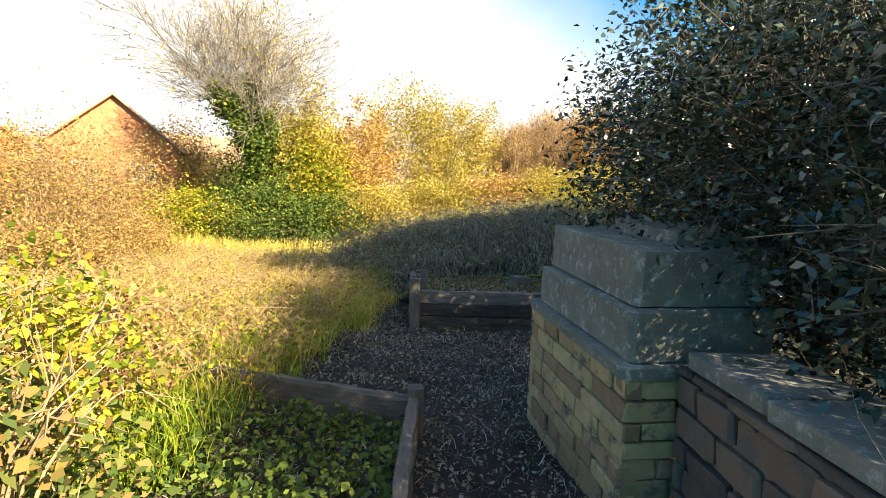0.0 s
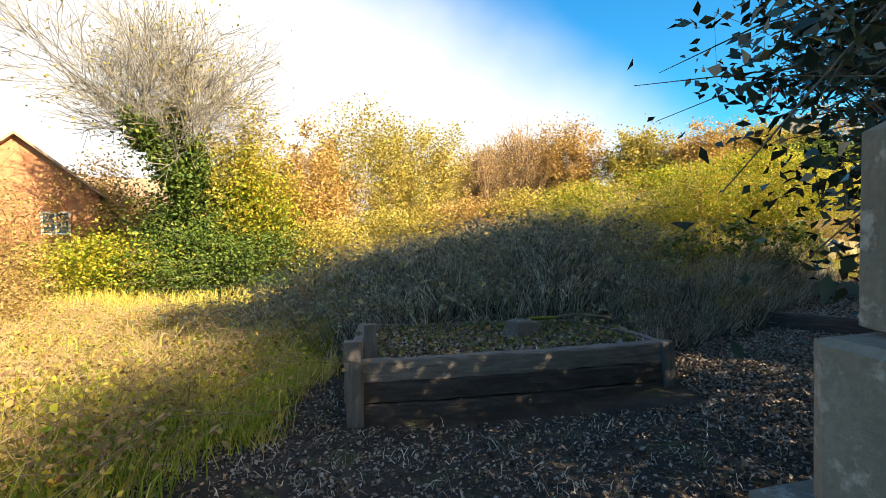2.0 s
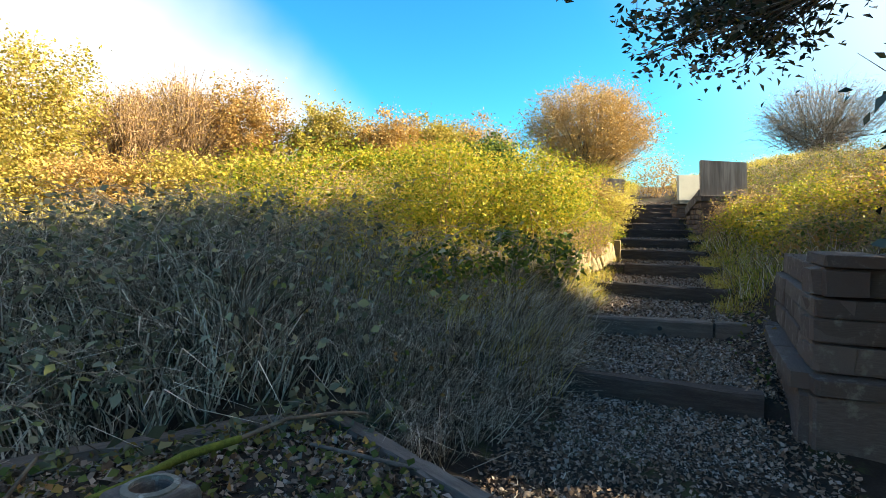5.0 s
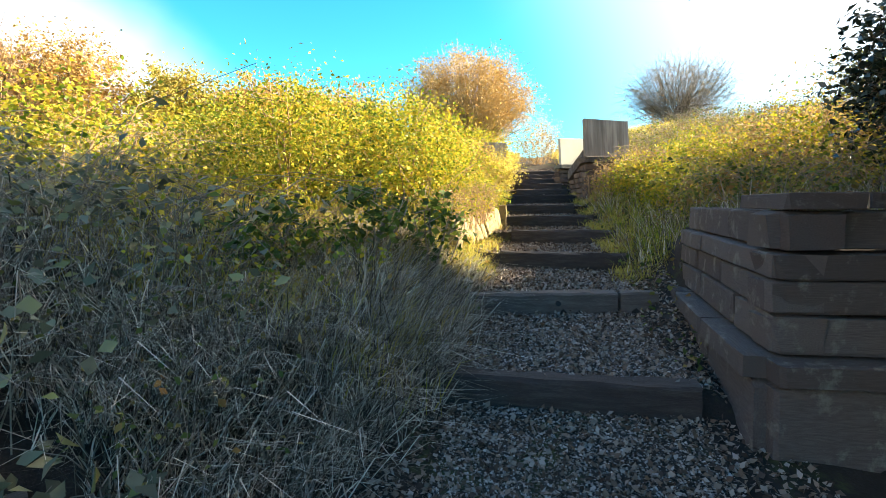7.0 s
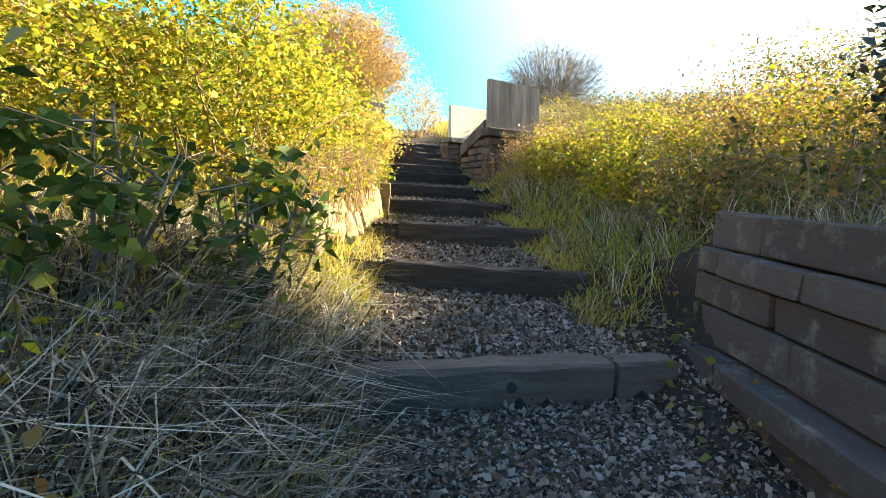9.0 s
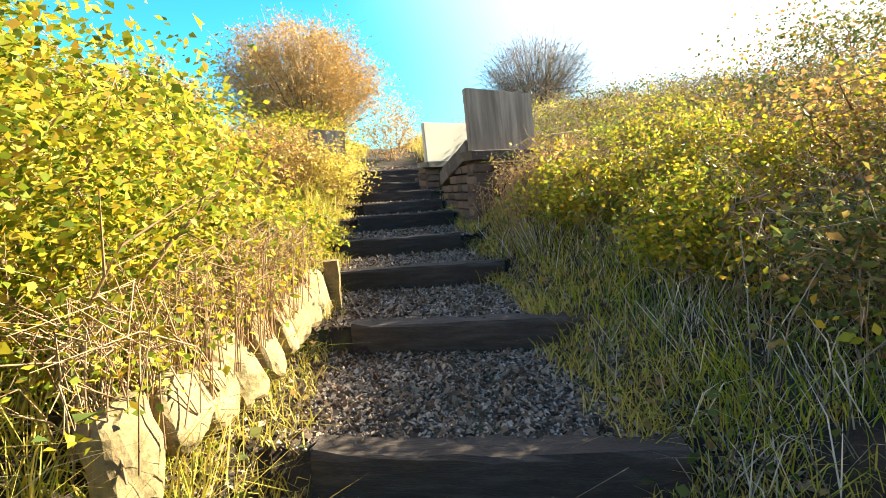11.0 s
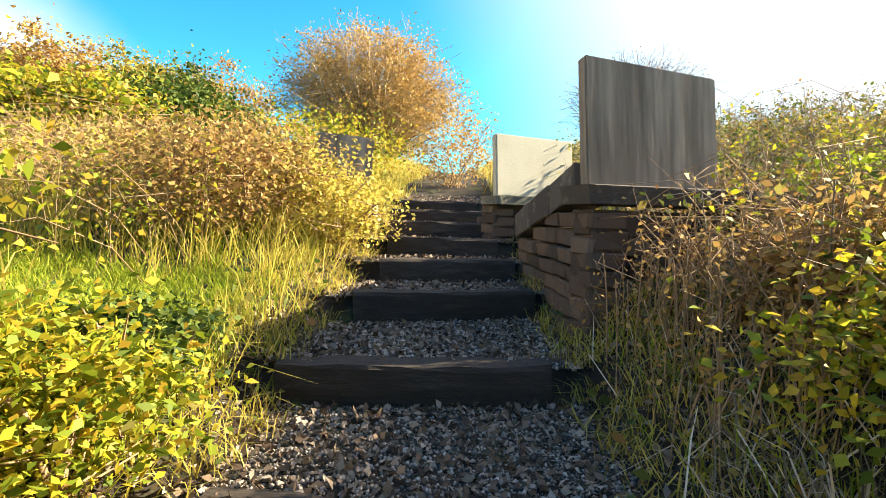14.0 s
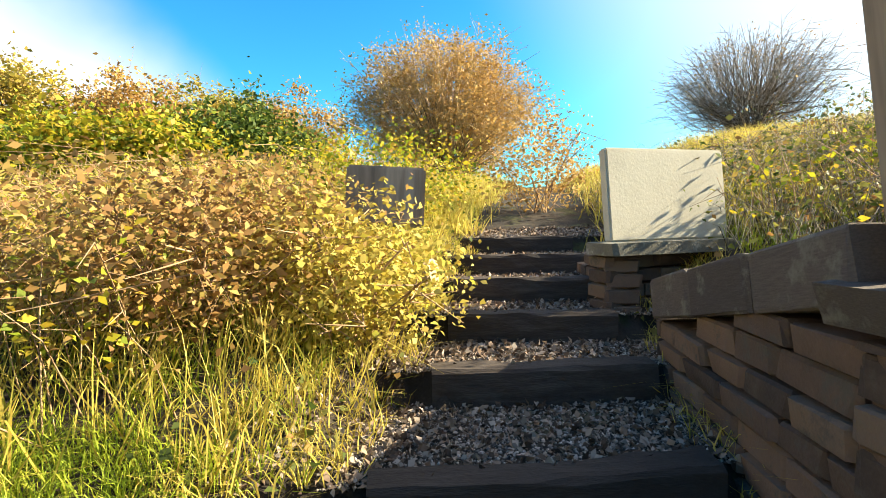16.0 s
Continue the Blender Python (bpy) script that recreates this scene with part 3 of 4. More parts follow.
# second pier with a pale panel
upper2 = holder("stone_pier", "small rough stone pier carrying a pale panel", "pier")
coursed_wall(upper2, (15.78, 13.72), (16.9, 14.5), 1.0, 1.9, 0.26, B_RED, "stone_brick", 0.13, 0.36, 43, inward=-1, top=lambda m_: 1.92 - 0.1 * m_)
coursed_wall(upper2, (15.78, 13.72), (16.85, 13.05), 1.0, 1.9, 0.26, B_RED, "stone_brick", 0.13, 0.36, 44, inward=1)
box_at("coping", B_SLAB[2], 16.30, 13.42, 1.95, 1.3, 0.36, 0.10, -32, upper2)
bm = bmesh.new()
bmesh.ops.create_cube(bm, size=1)
bmesh.ops.scale(bm, vec=(1.16, 0.10, 0.74), verts=bm.verts)
bmesh.ops.bevel(bm, geom=bm.edges[:], offset=0.015, segments=2, affect="EDGES")
panel = part("pale_panel", bm, M_BOARD, None, "", pose(16.36, 13.46, 2.365, -5, 0, -32))
tagged(panel, "plain pale cream stone panel on a pier", "slab")

# small headstone-like slab on the bank
bm = bmesh.new()
bmesh.ops.create_cube(bm, size=1)
bmesh.ops.scale(bm, vec=(0.66, 0.10, 0.50), verts=bm.verts)
bmesh.ops.bevel(bm, geom=bm.edges[:], offset=0.02, segments=2, affect="EDGES")
small = part("small_slab", bm, M_SLAB, None, "", pose(14.98, 15.30, 2.42, -6, 4, -46))
tagged(small, "small grey stone slab standing among dry brambles", "slab")

# pale stone edging left of the steps
palisade = holder("stone_edging", "row of pale rough stones standing in weeds along the bank", "edging")
E0, E1 = (8.15, 11.40), (10.62, 12.30)
for k in range(9):
    r_ = random.Random(700 + k)
    f = (k + 0.5 + r_.uniform(-0.2, 0.2)) / 9
    lx, ly = E0[0] + (E1[0] - E0[0]) * f, E0[1] + (E1[1] - E0[1]) * f + 0.12
    bm = bmesh.new()
    bmesh.ops.create_icosphere(bm, subdivisions=3, radius=0.5)
    wd_, hh = r_.uniform(0.24, 0.40), r_.uniform(0.30, 0.46)
    for vv in bm.verts:
        c = vv.co
        c.x, c.y, c.z = [math.copysign(abs(q * 2) ** 0.6, q) * 0.5 for q in c]
        c *= 1 + 0.22 * noise.noise(c * 3.1 + Vector((k * 3.7, 0, 0))) + 0.06 * noise.noise(c * 11 + Vector((0, k * 2.1, 0)))
        c.x, c.y, c.z = c.x * wd_, c.y * 0.17, c.z * hh
    part("stone", bm, M_PALESTONE, palisade, "", pose(lx, ly, 0.42 + 0.19 * f + hh * 0.20 + 0.08 * (k < 2), r_.uniform(-30, -8), r_.uniform(-16, 16), 20 + r_.uniform(-12, 12)))
part("post", timber_bm(0.56, 0.12, 0.07, 98), M_PALESTONE, palisade, "pale upright end post", pose(E1[0] + 0.1, E1[1] + 0.05, 0.66, 0, 84, 20))

planks = holder("board_edging", "short weathered boards on edge holding the bank", "board edging")
timber("board", (15.05, 14.95), (15.75, 15.42), 1.86, 0.05, 0.16, M_LOG, planks, seed=95)
timber("board", (15.02, 14.90), (15.80, 15.40), 1.70, 0.05, 0.14, M_LOG, planks, seed=96)

branch = holder("fallen_branch", "fallen branch with a mossy length lying across the bed", "branch")
def limb(name, pts, rad, mat, parent):
    cu = bpy.data.curves.new(name, "CURVE")
    cu.dimensions, cu.bevel_depth, cu.bevel_resolution = "3D", rad, 2
    sp = cu.splines.new("POLY")
    sp.points.add(len(pts) - 1)
    for q_, c_ in zip(sp.points, pts):
        q_.co = (*c_, 1)
        q_.radius = 1 + 0.25 * math.sin(7.3 * c_[0] + 3 * c_[1])
    ob = new(name, cu)
    cu.materials.append(mat)
    ob.parent = parent
    return ob
limb("mossy_length", [(1.55, 9.55, -0.27), (1.85, 9.62, -0.23), (2.1, 9.72, -0.21), (2.45, 9.80, -0.22)], 0.028, M_MOSS, branch)
limb("bare_length", [(2.44, 9.80, -0.22), (2.8, 9.90, -0.20), (3.25, 9.92, -0.26), (3.5, 9.98, -0.34)], 0.017, M_BARK, branch)
limb("bare_length", [(2.9, 9.7, -0.34), (3.2, 9.2, -0.36), (3.6, 8.9, -0.48), (3.9, 8.5, -0.70)], 0.013, M_TIMBER, branch)
limb("bare_length", [(0.9, 9.3, -0.40), (1.2, 9.7, -0.30), (1.4, 10.2, -0.20)], 0.012, M_BARK, branch)


# ---- plants ----
def scatter(count, x0, x1, y0, y1, keep, r):
    """Places on the ground in a rectangle where keep(x, y, s, d) holds, by its odds."""
    x, y = r.uniform(x0, x1, count), r.uniform(y0, y1, count)
    s, d = along(x, y)
    ok = r.uniform(0, 1, count) < keep(x, y, s, d)
    return seat(x[ok], y[ok])


def clear(x, y, s, d):
    """0 on the path, the steps, the bed and the masonry, 1 elsewhere."""
    path = smooth(np.abs(d + 0.15), 0.88, 1.2) * (s > -0.4) + (s <= -0.4) * np.maximum(smooth(d, 1.1, 1.5), x < 3.2)
    walk_strip = 1 - smooth(x, -1.75, -1.25) * (1 - smooth(x, 3.4, 4.2)) * (1 - smooth(y, 6.6, 7.4))
    front = 1 - smooth(x, -0.9, -0.6) * (1 - smooth(d, 0.55, 0.85)) * (s < 0) * (y < 10.4)
    in_bed = ~((x > -0.6) & (x < 3.6) & (y > 7.55) & (y < 10.7))
    wall = ~((s > -0.7) & (s < 2.75) & (d < -1.0) & (d > -1.75))
    qs, qd = (x - 13.62) * 0.82 + (y - 12.02) * 0.575, -(x - 13.62) * 0.575 + (y - 12.02) * 0.82
    pier_ = ~((qs > -0.1) & (qs < 4.6) & (qd < 0.3) & (qd > -0.9))
    return path * walk_strip * front * in_bed * wall * pier_


def clumps(p, r, per, spread):
    """Each place becomes a tuft of several."""
    q = np.repeat(p, per, 0)
    q[:, :2] += r.normal(size=(len(q), 2)) * spread
    q[:, 2] = height(q[:, 0], q[:, 1])
    return q


def grass_field(name, label, p, h, w, mat, r, lean=0.35, wind=(0, 0)):
    v, f4, f3 = blade_arrays(p, h, w, r, lean, wind)
    ob = add(name, mesh_of(name, v, f4, f3), mat)
    return tagged(ob, label, "grass", kind="stuff")


def stalk_field(name, label, p, h, mat, r, leafmat=None, leaf=0.05, lean=0.3, per=5):
    """Dry bent stems with side twigs; with a leaf material, leaves on them as a second part."""
    k = len(p)
    away = r.normal(size=(k, 3)) * lean
    away[:, 2] = 0
    hh = (h * r.uniform(0.6, 1.25, k))[:, None]
    s, d = along(*(p + away * hh * 1.8)[:, :2].T)
    away[(np.abs(d + 0.1) < 1.0) & (s > -3.0)] *= 0.15      # none arches across the walked line
    m1 = p + away * hh * 0.4 + (0, 0, 1) * hh * 0.55
    m2 = p + away * hh * 1.1 + (0, 0, 1) * hh * 0.92
    m3 = m2 + away * hh * 0.6 + r.normal(size=(k, 3)) * 0.06 - (0, 0, 0.10) * hh
    th = np.full((k, 1), 0.0045)
    seg = [np.hstack([p, m1, th, th * 0.8]), np.hstack([m1, m2, th * 0.8, th * 0.6]), np.hstack([m2, m3, th * 0.6, th * 0.3])]
    for _ in range(2):
        t = r.uniform(0.2, 1, (k, 1))
        q = m1 * (1 - t) + m2 * t
        seg.append(np.hstack([q, q + r.normal(size=(k, 3)) * hh * 0.16 + (0, 0, 0.05), th * 0.5, th * 0.3]))
    v, f = tube_arrays(np.concatenate(seg))
    ob = add(name, mesh_of(name, v, f), mat)
    tagged(ob, label, "undergrowth", kind="stuff")
    if leafmat:
        t = r.uniform(0, 1, (k * per, 1))
        q = np.repeat(m1, per, 0) * (1 - t) + np.repeat(m3, per, 0) * t + r.normal(size=(k * per, 3)) * 0.05
        s, d = along(q[:, 0], q[:, 1])
        q = q[(np.abs(d + 0.1) > 0.75) | (s < -3.0)]
        v, f = leaf_arrays(q, leaf, r)
        add("foliage", mesh_of("foliage", v, f), leafmat, ob)
    return ob


def branching(base, length, radius, levels, r, up=0.5, spread=0.75, kids=3, bend=0.25, start=None):
    """Segments of a branching plant, and the places of its thin ends."""
    seg, ends = [], []
    todo = [(np.array(base, float), unit(np.array(start if start is not None else (0, 0, 1.0), float)), length, radius, levels)]
    while todo:
        p, d, ln, rad, lev = todo.pop()
        steps = 3
        for i in range(steps):
            d2 = unit(d + r.normal(size=3) * bend * 0.5 + np.array([0, 0, up * 0.12]))
            q = p + d2 * ln / steps
            r2 = rad * (1 - 0.18)
            seg.append([*p, *q, rad, r2])
            p, d, rad = q, d2, r2
            if lev > 0 and i >= (1 if lev > 1 else 0):
                for _ in range(kids if i == steps - 1 else kids - 1):
                    nd = unit(d + r.normal(size=3) * spread + np.array([0, 0, up * 0.3]))
                    todo.append((p.copy(), nd, ln * r.uniform(0.5, 0.8), rad * r.uniform(0.4, 0.6), lev - 1))
        ends.append((*p, lev))
    ends = np.array(ends)
    return np.array(seg), ends[ends[:, 3] <= 1][:, :3]


def crown_points(centre, radii, lumps, per, r, spread=0.22, hollow=0.55, floor=None):
    """Leaf places in uneven clumps within an ellipsoid, thicker outside."""
    c = unit(r.normal(size=(lumps, 3))) * (hollow + (1 - hollow) * r.uniform(0, 1, (lumps, 1))) * r.uniform(0.75, 1.12, (lumps, 1))
    c = c * radii + centre
    q = np.repeat(c, per, 0) + r.normal(size=(lumps * per, 3)) * np.array(radii) * spread * np.repeat(r.uniform(0.5, 1.3, (lumps, 1)), per, 0)
    if floor is not None:
        q = q[q[:, 2] > floor]
    return q


def shrub(name, label, category, x, y, radii, leafmat, leaf, lumps, per, seed, stemmat=None, lift=0.0, group="", hollow=0.5, stems=9, spread=0.2):
    r = np.random.default_rng(seed)
    z = float(height(x, y))
    ob = holder(name, label, category, group, pose(x, y, z))
    radii = np.array(radii, float)
    centre = np.array([0, 0, radii[2] * 0.85 + lift])
    seg = []
    for k in range(stems):
        a = r.uniform(0, 2 * np.pi)
        tip = unit(r.normal(size=3) + (0, 0, 0.8)) * radii * r.uniform(0.7, 1.05) + centre
        p0 = np.array([np.cos(a) * 0.12, np.sin(a) * 0.12, -0.1])
        mid = p0 * 0.4 + tip * 0.6 + r.normal(size=3) * 0.08 * radii + (0, 0, 0.12 * radii[2])
        seg += [[*p0, *mid, 0.018, 0.011], [*mid, *tip, 0.011, 0.004]]
        for _ in range(5):
            t = r.uniform(0.1, 1)
            q = mid * (1 - t) + tip * t
            seg.append([*q, *(q + r.normal(size=3) * radii * 0.25), 0.006, 0.002])
    v, f = tube_arrays(seg)
    add("branchwork", mesh_of("branchwork", v, f), stemmat or M_TWIG, ob)
    pts = crown_points(centre, radii, lumps, per, r, spread, hollow, floor=0.02)
    v, f = leaf_arrays(pts, leaf, r)
    add("foliage", mesh_of("foliage", v, f), leafmat, ob)
    return ob


def tree(name, label, x, y, tall, width, seed, twigmat, leafmat=None, leaf=0.12, leaves=0, levels=4, trunk=0.2, ivy=0, kids=3, group="", low=0.25, category="tree"):
    r = np.random.default_rng(seed)
    z = float(height(x, y))
    ob = holder(name, label, category, group, pose(x, y, z))
    seg, ends = branching((0, 0, -0.2), tall * 0.36, trunk, levels, r, up=0.55, spread=0.62, kids=kids)
    top = ends[:, 2].max()
    wide = np.percentile(np.abs(ends[:, :2]), 97)
    sc = np.array([width / 2 / wide, width / 2 / wide, tall / top])
    seg[:, 0:3] *= sc
    seg[:, 3:6] *= sc
    ends = ends * sc
    seg[:, 6:8] = np.maximum(seg[:, 6:8], tall * 0.0007)
    thick = seg[:, 6] > trunk * 0.16
    v, f = tube_arrays(seg[thick])
    add("trunk", mesh_of("trunk", v, f), M_BARK, ob)
    v, f = tube_arrays(seg[~thick])
    add("branchwork", mesh_of("branchwork", v, f), twigmat, ob)
    if leaves:
        q = ends[r.integers(0, len(ends), leaves)] + r.normal(size=(leaves, 3)) * width * 0.045
        q = q[q[:, 2] > tall * low * 0.6]
        v, f = leaf_arrays(q, leaf, r)
        add("crown", mesh_of("crown", v, f), leafmat, ob)
    if ivy:
        th = seg[seg[:, 6] > trunk * 0.11]
        pick = th[r.integers(0, len(th), ivy)]
        t = r.uniform(0, 1, (ivy, 1))
        q = pick[:, 0:3] * (1 - t) + pick[:, 3:6] * t + r.normal(size=(ivy, 3)) * (0.18 + 0.35 * r.uniform(0, 1, (ivy, 1)) ** 3)
        q = q[(q[:, 2] < tall * 0.62)]
        v, f = leaf_arrays(q, leaf * 1.1, r)
        add("ivy", mesh_of("ivy", v, f), M_IVY, ob, "dark green ivy climbing the trunk")
    return ob


r1 = np.random.default_rng(101)
# sunlit field of tall dry grass and weeds
def patchy(p, low, high):
    n_ = np.array([noise.noise(Vector((a * 0.55, c * 0.55, 3.0))) + 0.5 * noise.noise(Vector((a * 1.7, c * 1.7, 8.0))) for a, c in p[:, :2]])
    return low + (high - low) * smooth(n_, -0.5, 0.6)

p = clumps(scatter(6200, -11, -1.0, 3.2, 20, lambda x, y, s, d: clear(x, y, s, d) * (0.35 + 0.65 * smooth(y, 3, 8)) * (1 - 0.6 * smooth(y, 12, 20)), r1), r1, 9, 0.09)
grass_field("dry_grass", "tall dry golden grass in the sunlit field", p, patchy(p, 0.2, 0.95), 0.011, M_DRYGRASS, r1, 0.5, (0.1, -0.05))
p = clumps(scatter(7500, -11, -1.2, 1.5, 14, clear, r1), r1, 8, 0.08)
grass_field("green_grass", "lower yellow-green grass between dry tufts", p, patchy(p, 0.5, 0.2), 0.011, M_GREENGRASS, r1, 0.55)
p = scatter(1500, -9, -1.5, 2.0, 16, clear, r1)
stalk_field("dry_stalks", "brown dead stalks with curled leaves", p, 0.8, M_TWIG, r1, M_BROWNLEAF, 0.06, per=12, lean=0.5)
p = scatter(1500, -9, -1.6, 3.0, 16, clear, r1)
stalk_field("yellow_weeds", "yellowing leafy weeds among the grass", p, 0.65, M_TWIG, r1, M_YELLOWLEAF, 0.06, per=14, lean=0.5)
# far field
p = scatter(14000, -40, 20, 19, 48, lambda x, y, s, d: 0.9 + 0 * x, r1)
grass_field("far_grass", "far rough grass of the open field", clumps(p, r1, 3, 0.3), 0.8, 0.05, M_DRYGRASS, r1, 0.3)

# shaded mound behind the raised bed
r2 = np.random.default_rng(102)
mound = lambda x, y, s, d: clear(x, y, s, d) * smooth(d - 0.8 * np.maximum(0, -s), 0.6, 1.3) * (s < 0.6)
p = scatter(9000, -3.0, 7.5, 9.5, 15.5, mound, r2)
p = clumps(p[::3], r2, 10, 0.10)
grass_field("pale_grass", "pale dead grass leaning over the mound", p, patchy(p, 0.4, 0.95), np.where(p[:, 0] > 3.2, 0.009, 0.017), M_PALEGRASS, r2, 0.62, (0.0, -0.25))
p = scatter(3000, -3.0, 7.5, 9.8, 16, lambda x, y, s, d: mound(x, y, s, d) * smooth(d - 0.8 * np.maximum(0, -s) - 0.9 * smooth(s, -1.8, -1.2), 1.15, 1.7), r2)
stalk_field("bramble_tangle", "tangle of bramble stems with dull leaves on the mound", p, 0.85, M_TWIGGREY, r2, M_BROADLEAF, 0.09, 0.65, 7)
# left bank of the steps
r3 = np.random.default_rng(103)
lawn = lambda s, d: smooth(s, 5.6, 6.2) * (1 - smooth(s, 8.3, 8.8)) * smooth(d, 0.9, 1.2) * (1 - smooth(d, 4.6, 5.2))
bank = lambda x, y, s, d: clear(x, y, s, d) * (d > 0.55) * (s > -0.5) * (1 - 0.93 * lawn(s, d))
p = scatter(7500, 4, 20, 9.5, 22, bank, r3)
grass_field("bank_grass", "yellow dry grass hanging over the bank", clumps(p, r3, 8, 0.06), 0.48, 0.008, M_DRYGRASS, r3, 0.5, (0.12, -0.2))
p = scatter(5000, 7, 20, 11, 20, bank, r3)
grass_field("bank_green_grass", "fresh green grass on the bank", clumps(p, r3, 12, 0.07), 0.22, 0.007, M_GREENGRASS, r3, 0.75)
p = scatter(9000, 9.5, 14.5, 12, 19, lambda x, y, s, d: lawn(s, d), r3)
grass_field("lawn_grass", "short bright green grass beside the steps", clumps(p, r3, 11, 0.05), 0.13, 0.006, M_GREENGRASS, r3, 0.7)
p = scatter(2600, 4.5, 20, 10, 20, lambda x, y, s, d: bank(x, y, s, d) * smooth(d, 1.25, 1.9), r3)
stalk_field("bank_brambles", "sunlit brown and yellow brambles on the bank", p, 0.75, M_TWIG, r3, M_YELLOWLEAF, 0.055, 0.45, 13)
p = scatter(900, 9, 20, 12, 20, lambda x, y, s, d: bank(x, y, s, d) * smooth(d, 1.2, 2.2), r3)
stalk_field("bank_brown_brambles", "rusty dead bramble leaves and stems", p, 0.8, M_TWIG, r3, M_BROWNLEAF, 0.055, 0.5, 14)
# dead grass hanging over the foot of the left bank
def foot(x, y, s, d):
    return ((s > -2.2) & (s < 2.6) & (d > 0.8 + 0.5 * np.maximum(0, -s)) & (d < 2.4 + np.maximum(0, -s))) * 1.0
p = scatter(5200, 3.6, 8.6, 9.0, 13.0, foot, r3)
p = clumps(p, r3, 9, 0.11)
grass_field("hanging_grass", "dead straw grass hanging down the foot of the bank", p, 0.40, 0.009, M_PALEGRASS, r3, 0.75, (0.22, -0.42))
p = scatter(1700, 3.6, 9.6, 9.0, 13.6, lambda x, y, s, d: foot(x, y, s, d) * (d > 1.9), r3)
stalk_field("foot_stalks", "dry tangled stems and leaves at the foot of the bank", p, 0.42, M_TWIGGREY, r3, M_BRAMBLE, 0.05, 0.6, 7)
e_ = r3.uniform(0, 1, 420)
p = np.stack([8.1 + 2.5 * e_, 11.5 + 0.92 * e_ + r3.uniform(-0.12, 0.35, 420), 0.55 + 0.2 * e_], 1)
stalk_field("edging_stalks", "dry golden stems leaning over the stone edging", p, 0.55, M_TWIG, r3, M_YELLOWLEAF, 0.035, 0.55, 5)
# right bank of the steps
r4 = np.random.default_rng(104)
rbank = lambda x, y, s, d: clear(x, y, s, d) * (d < -0.8) * (s > 1.4)
p = scatter(10000, 7, 24, 1, 16, lambda x, y, s, d: rbank(x, y, s, d) * (1 - 0.6 * smooth(-d, 4, 8)), r4)
grass_field("right_bank_grass", "dull green and straw grass on the shaded bank", clumps(p, r4, 8, 0.07), 0.42, 0.007, M_PALEGRASS, r4, 0.65)
p = scatter(5200, 8, 22, 3, 15, rbank, r4)
grass_field("right_bank_green", "green grass on the shaded bank", clumps(p, r4, 9, 0.07), 0.30, 0.007, M_GREENGRASS, r4, 0.7)
p = scatter(2600, 8, 22, 3, 15, lambda x, y, s, d: rbank(x, y, s, d) * smooth(-d, 1.4, 1.9), r4)
stalk_field("right_bank_brambles", "brambles and nettles with green leaves", p, 0.7, M_TWIGGREY, r4, M_BRAMBLE, 0.06, 0.45, 12)

p = scatter(1300, 9, 18, 4, 13, lambda x, y, s, d: rbank(x, y, s, d) * smooth(-d, 1.5, 2.2), r4)
stalk_field("right_bank_weeds", "sunlit yellow-green weeds on top of the bank", p, 0.78, M_TWIG, r4, M_YELLOWLEAF, 0.05, 0.4, 13)

# short grass and weeds along the edges of the treads, and on the upper slope
r7 = np.random.default_rng(107)
p = scatter(26000, 6, 18, 8, 17, lambda x, y, s, d: ((np.abs(d + 0.15) > 0.78) & (np.abs(d + 0.15) < 1.45) & (s > 2.6)) * 0.9, r7)
grass_field("verge_grass", "short dry grass along the edges of the treads", clumps(p, r7, 4, 0.05), 0.17, 0.007, M_DRYGRASS, r7, 0.7)
p = scatter(7000, 17, 34, 9, 28, lambda x, y, s, d: (np.abs(d + 0.15) > 0.9) * 0.95, r7)
grass_field("hill_grass", "rough golden grass on the upper slope", clumps(p, r7, 7, 0.15), 0.42, 0.014, M_DRYGRASS, r7, 0.5)
p = seat(r7.uniform(-1.6, 5.0, 900), r7.uniform(-1.0, 9.0, 900))
p = p[~((p[:, 0] > -0.6) & (p[:, 0] < 3.7) & (p[:, 1] > 7.5))]
grass_field("path_tufts", "small dry tufts and twigs on the trodden path", clumps(p, r7, 7, 0.05), 0.10, 0.006, M_PALEGRASS, r7, 1.0)

# leaf litter and gravel on the path and treads
r5 = np.random.default_rng(105)
def on_path(count, s0, s1, half, r):
    s, d = r.uniform(s0, s1, count), -0.15 + half * r.uniform(-1, 1, count)
    return seat(6.0 + s * UX - d * UY, 9.0 + s * UY + d * UX)

p = on_path(105000, -1.0, 14.0, 0.86, r5)
k = len(p)
cube = np.array([(1, 0, 0), (-0.5, 0.87, 0), (-0.5, -0.87, 0), (0, 0, 0.8), (0, 0, -0.5)])
size = 0.004 + 0.013 * r5.uniform(0, 1, (k, 1, 1)) ** 1.7
v = (p[:, None, :] + cube[None] * size * r5.uniform(0.7, 1.3, (k, 1, 3))).reshape(-1, 3)
tri = np.array([(0, 1, 3), (1, 2, 3), (2, 0, 3), (1, 0, 4), (2, 1, 4), (0, 2, 4)])
tagged(add("gravel", mesh_of("gravel", v, (np.arange(k)[:, None, None] * 5 + tri).reshape(-1, 3)), M_GRAVEL), "loose grey gravel on the path and treads", "gravel", kind="stuff")
p = np.concatenate([on_path(66000, -3.4, 14.0, 1.3, r5), seat(r5.uniform(-1.7, 5.0, 44000), r5.uniform(-2.5, 9.4, 44000))])
p = p[~((p[:, 0] > -0.45) & (p[:, 0] < 3.6) & (p[:, 1] > 7.6))]
p[:, 2] += 0.008
v, f = leaf_arrays(p, 0.045, r5, 0.0)
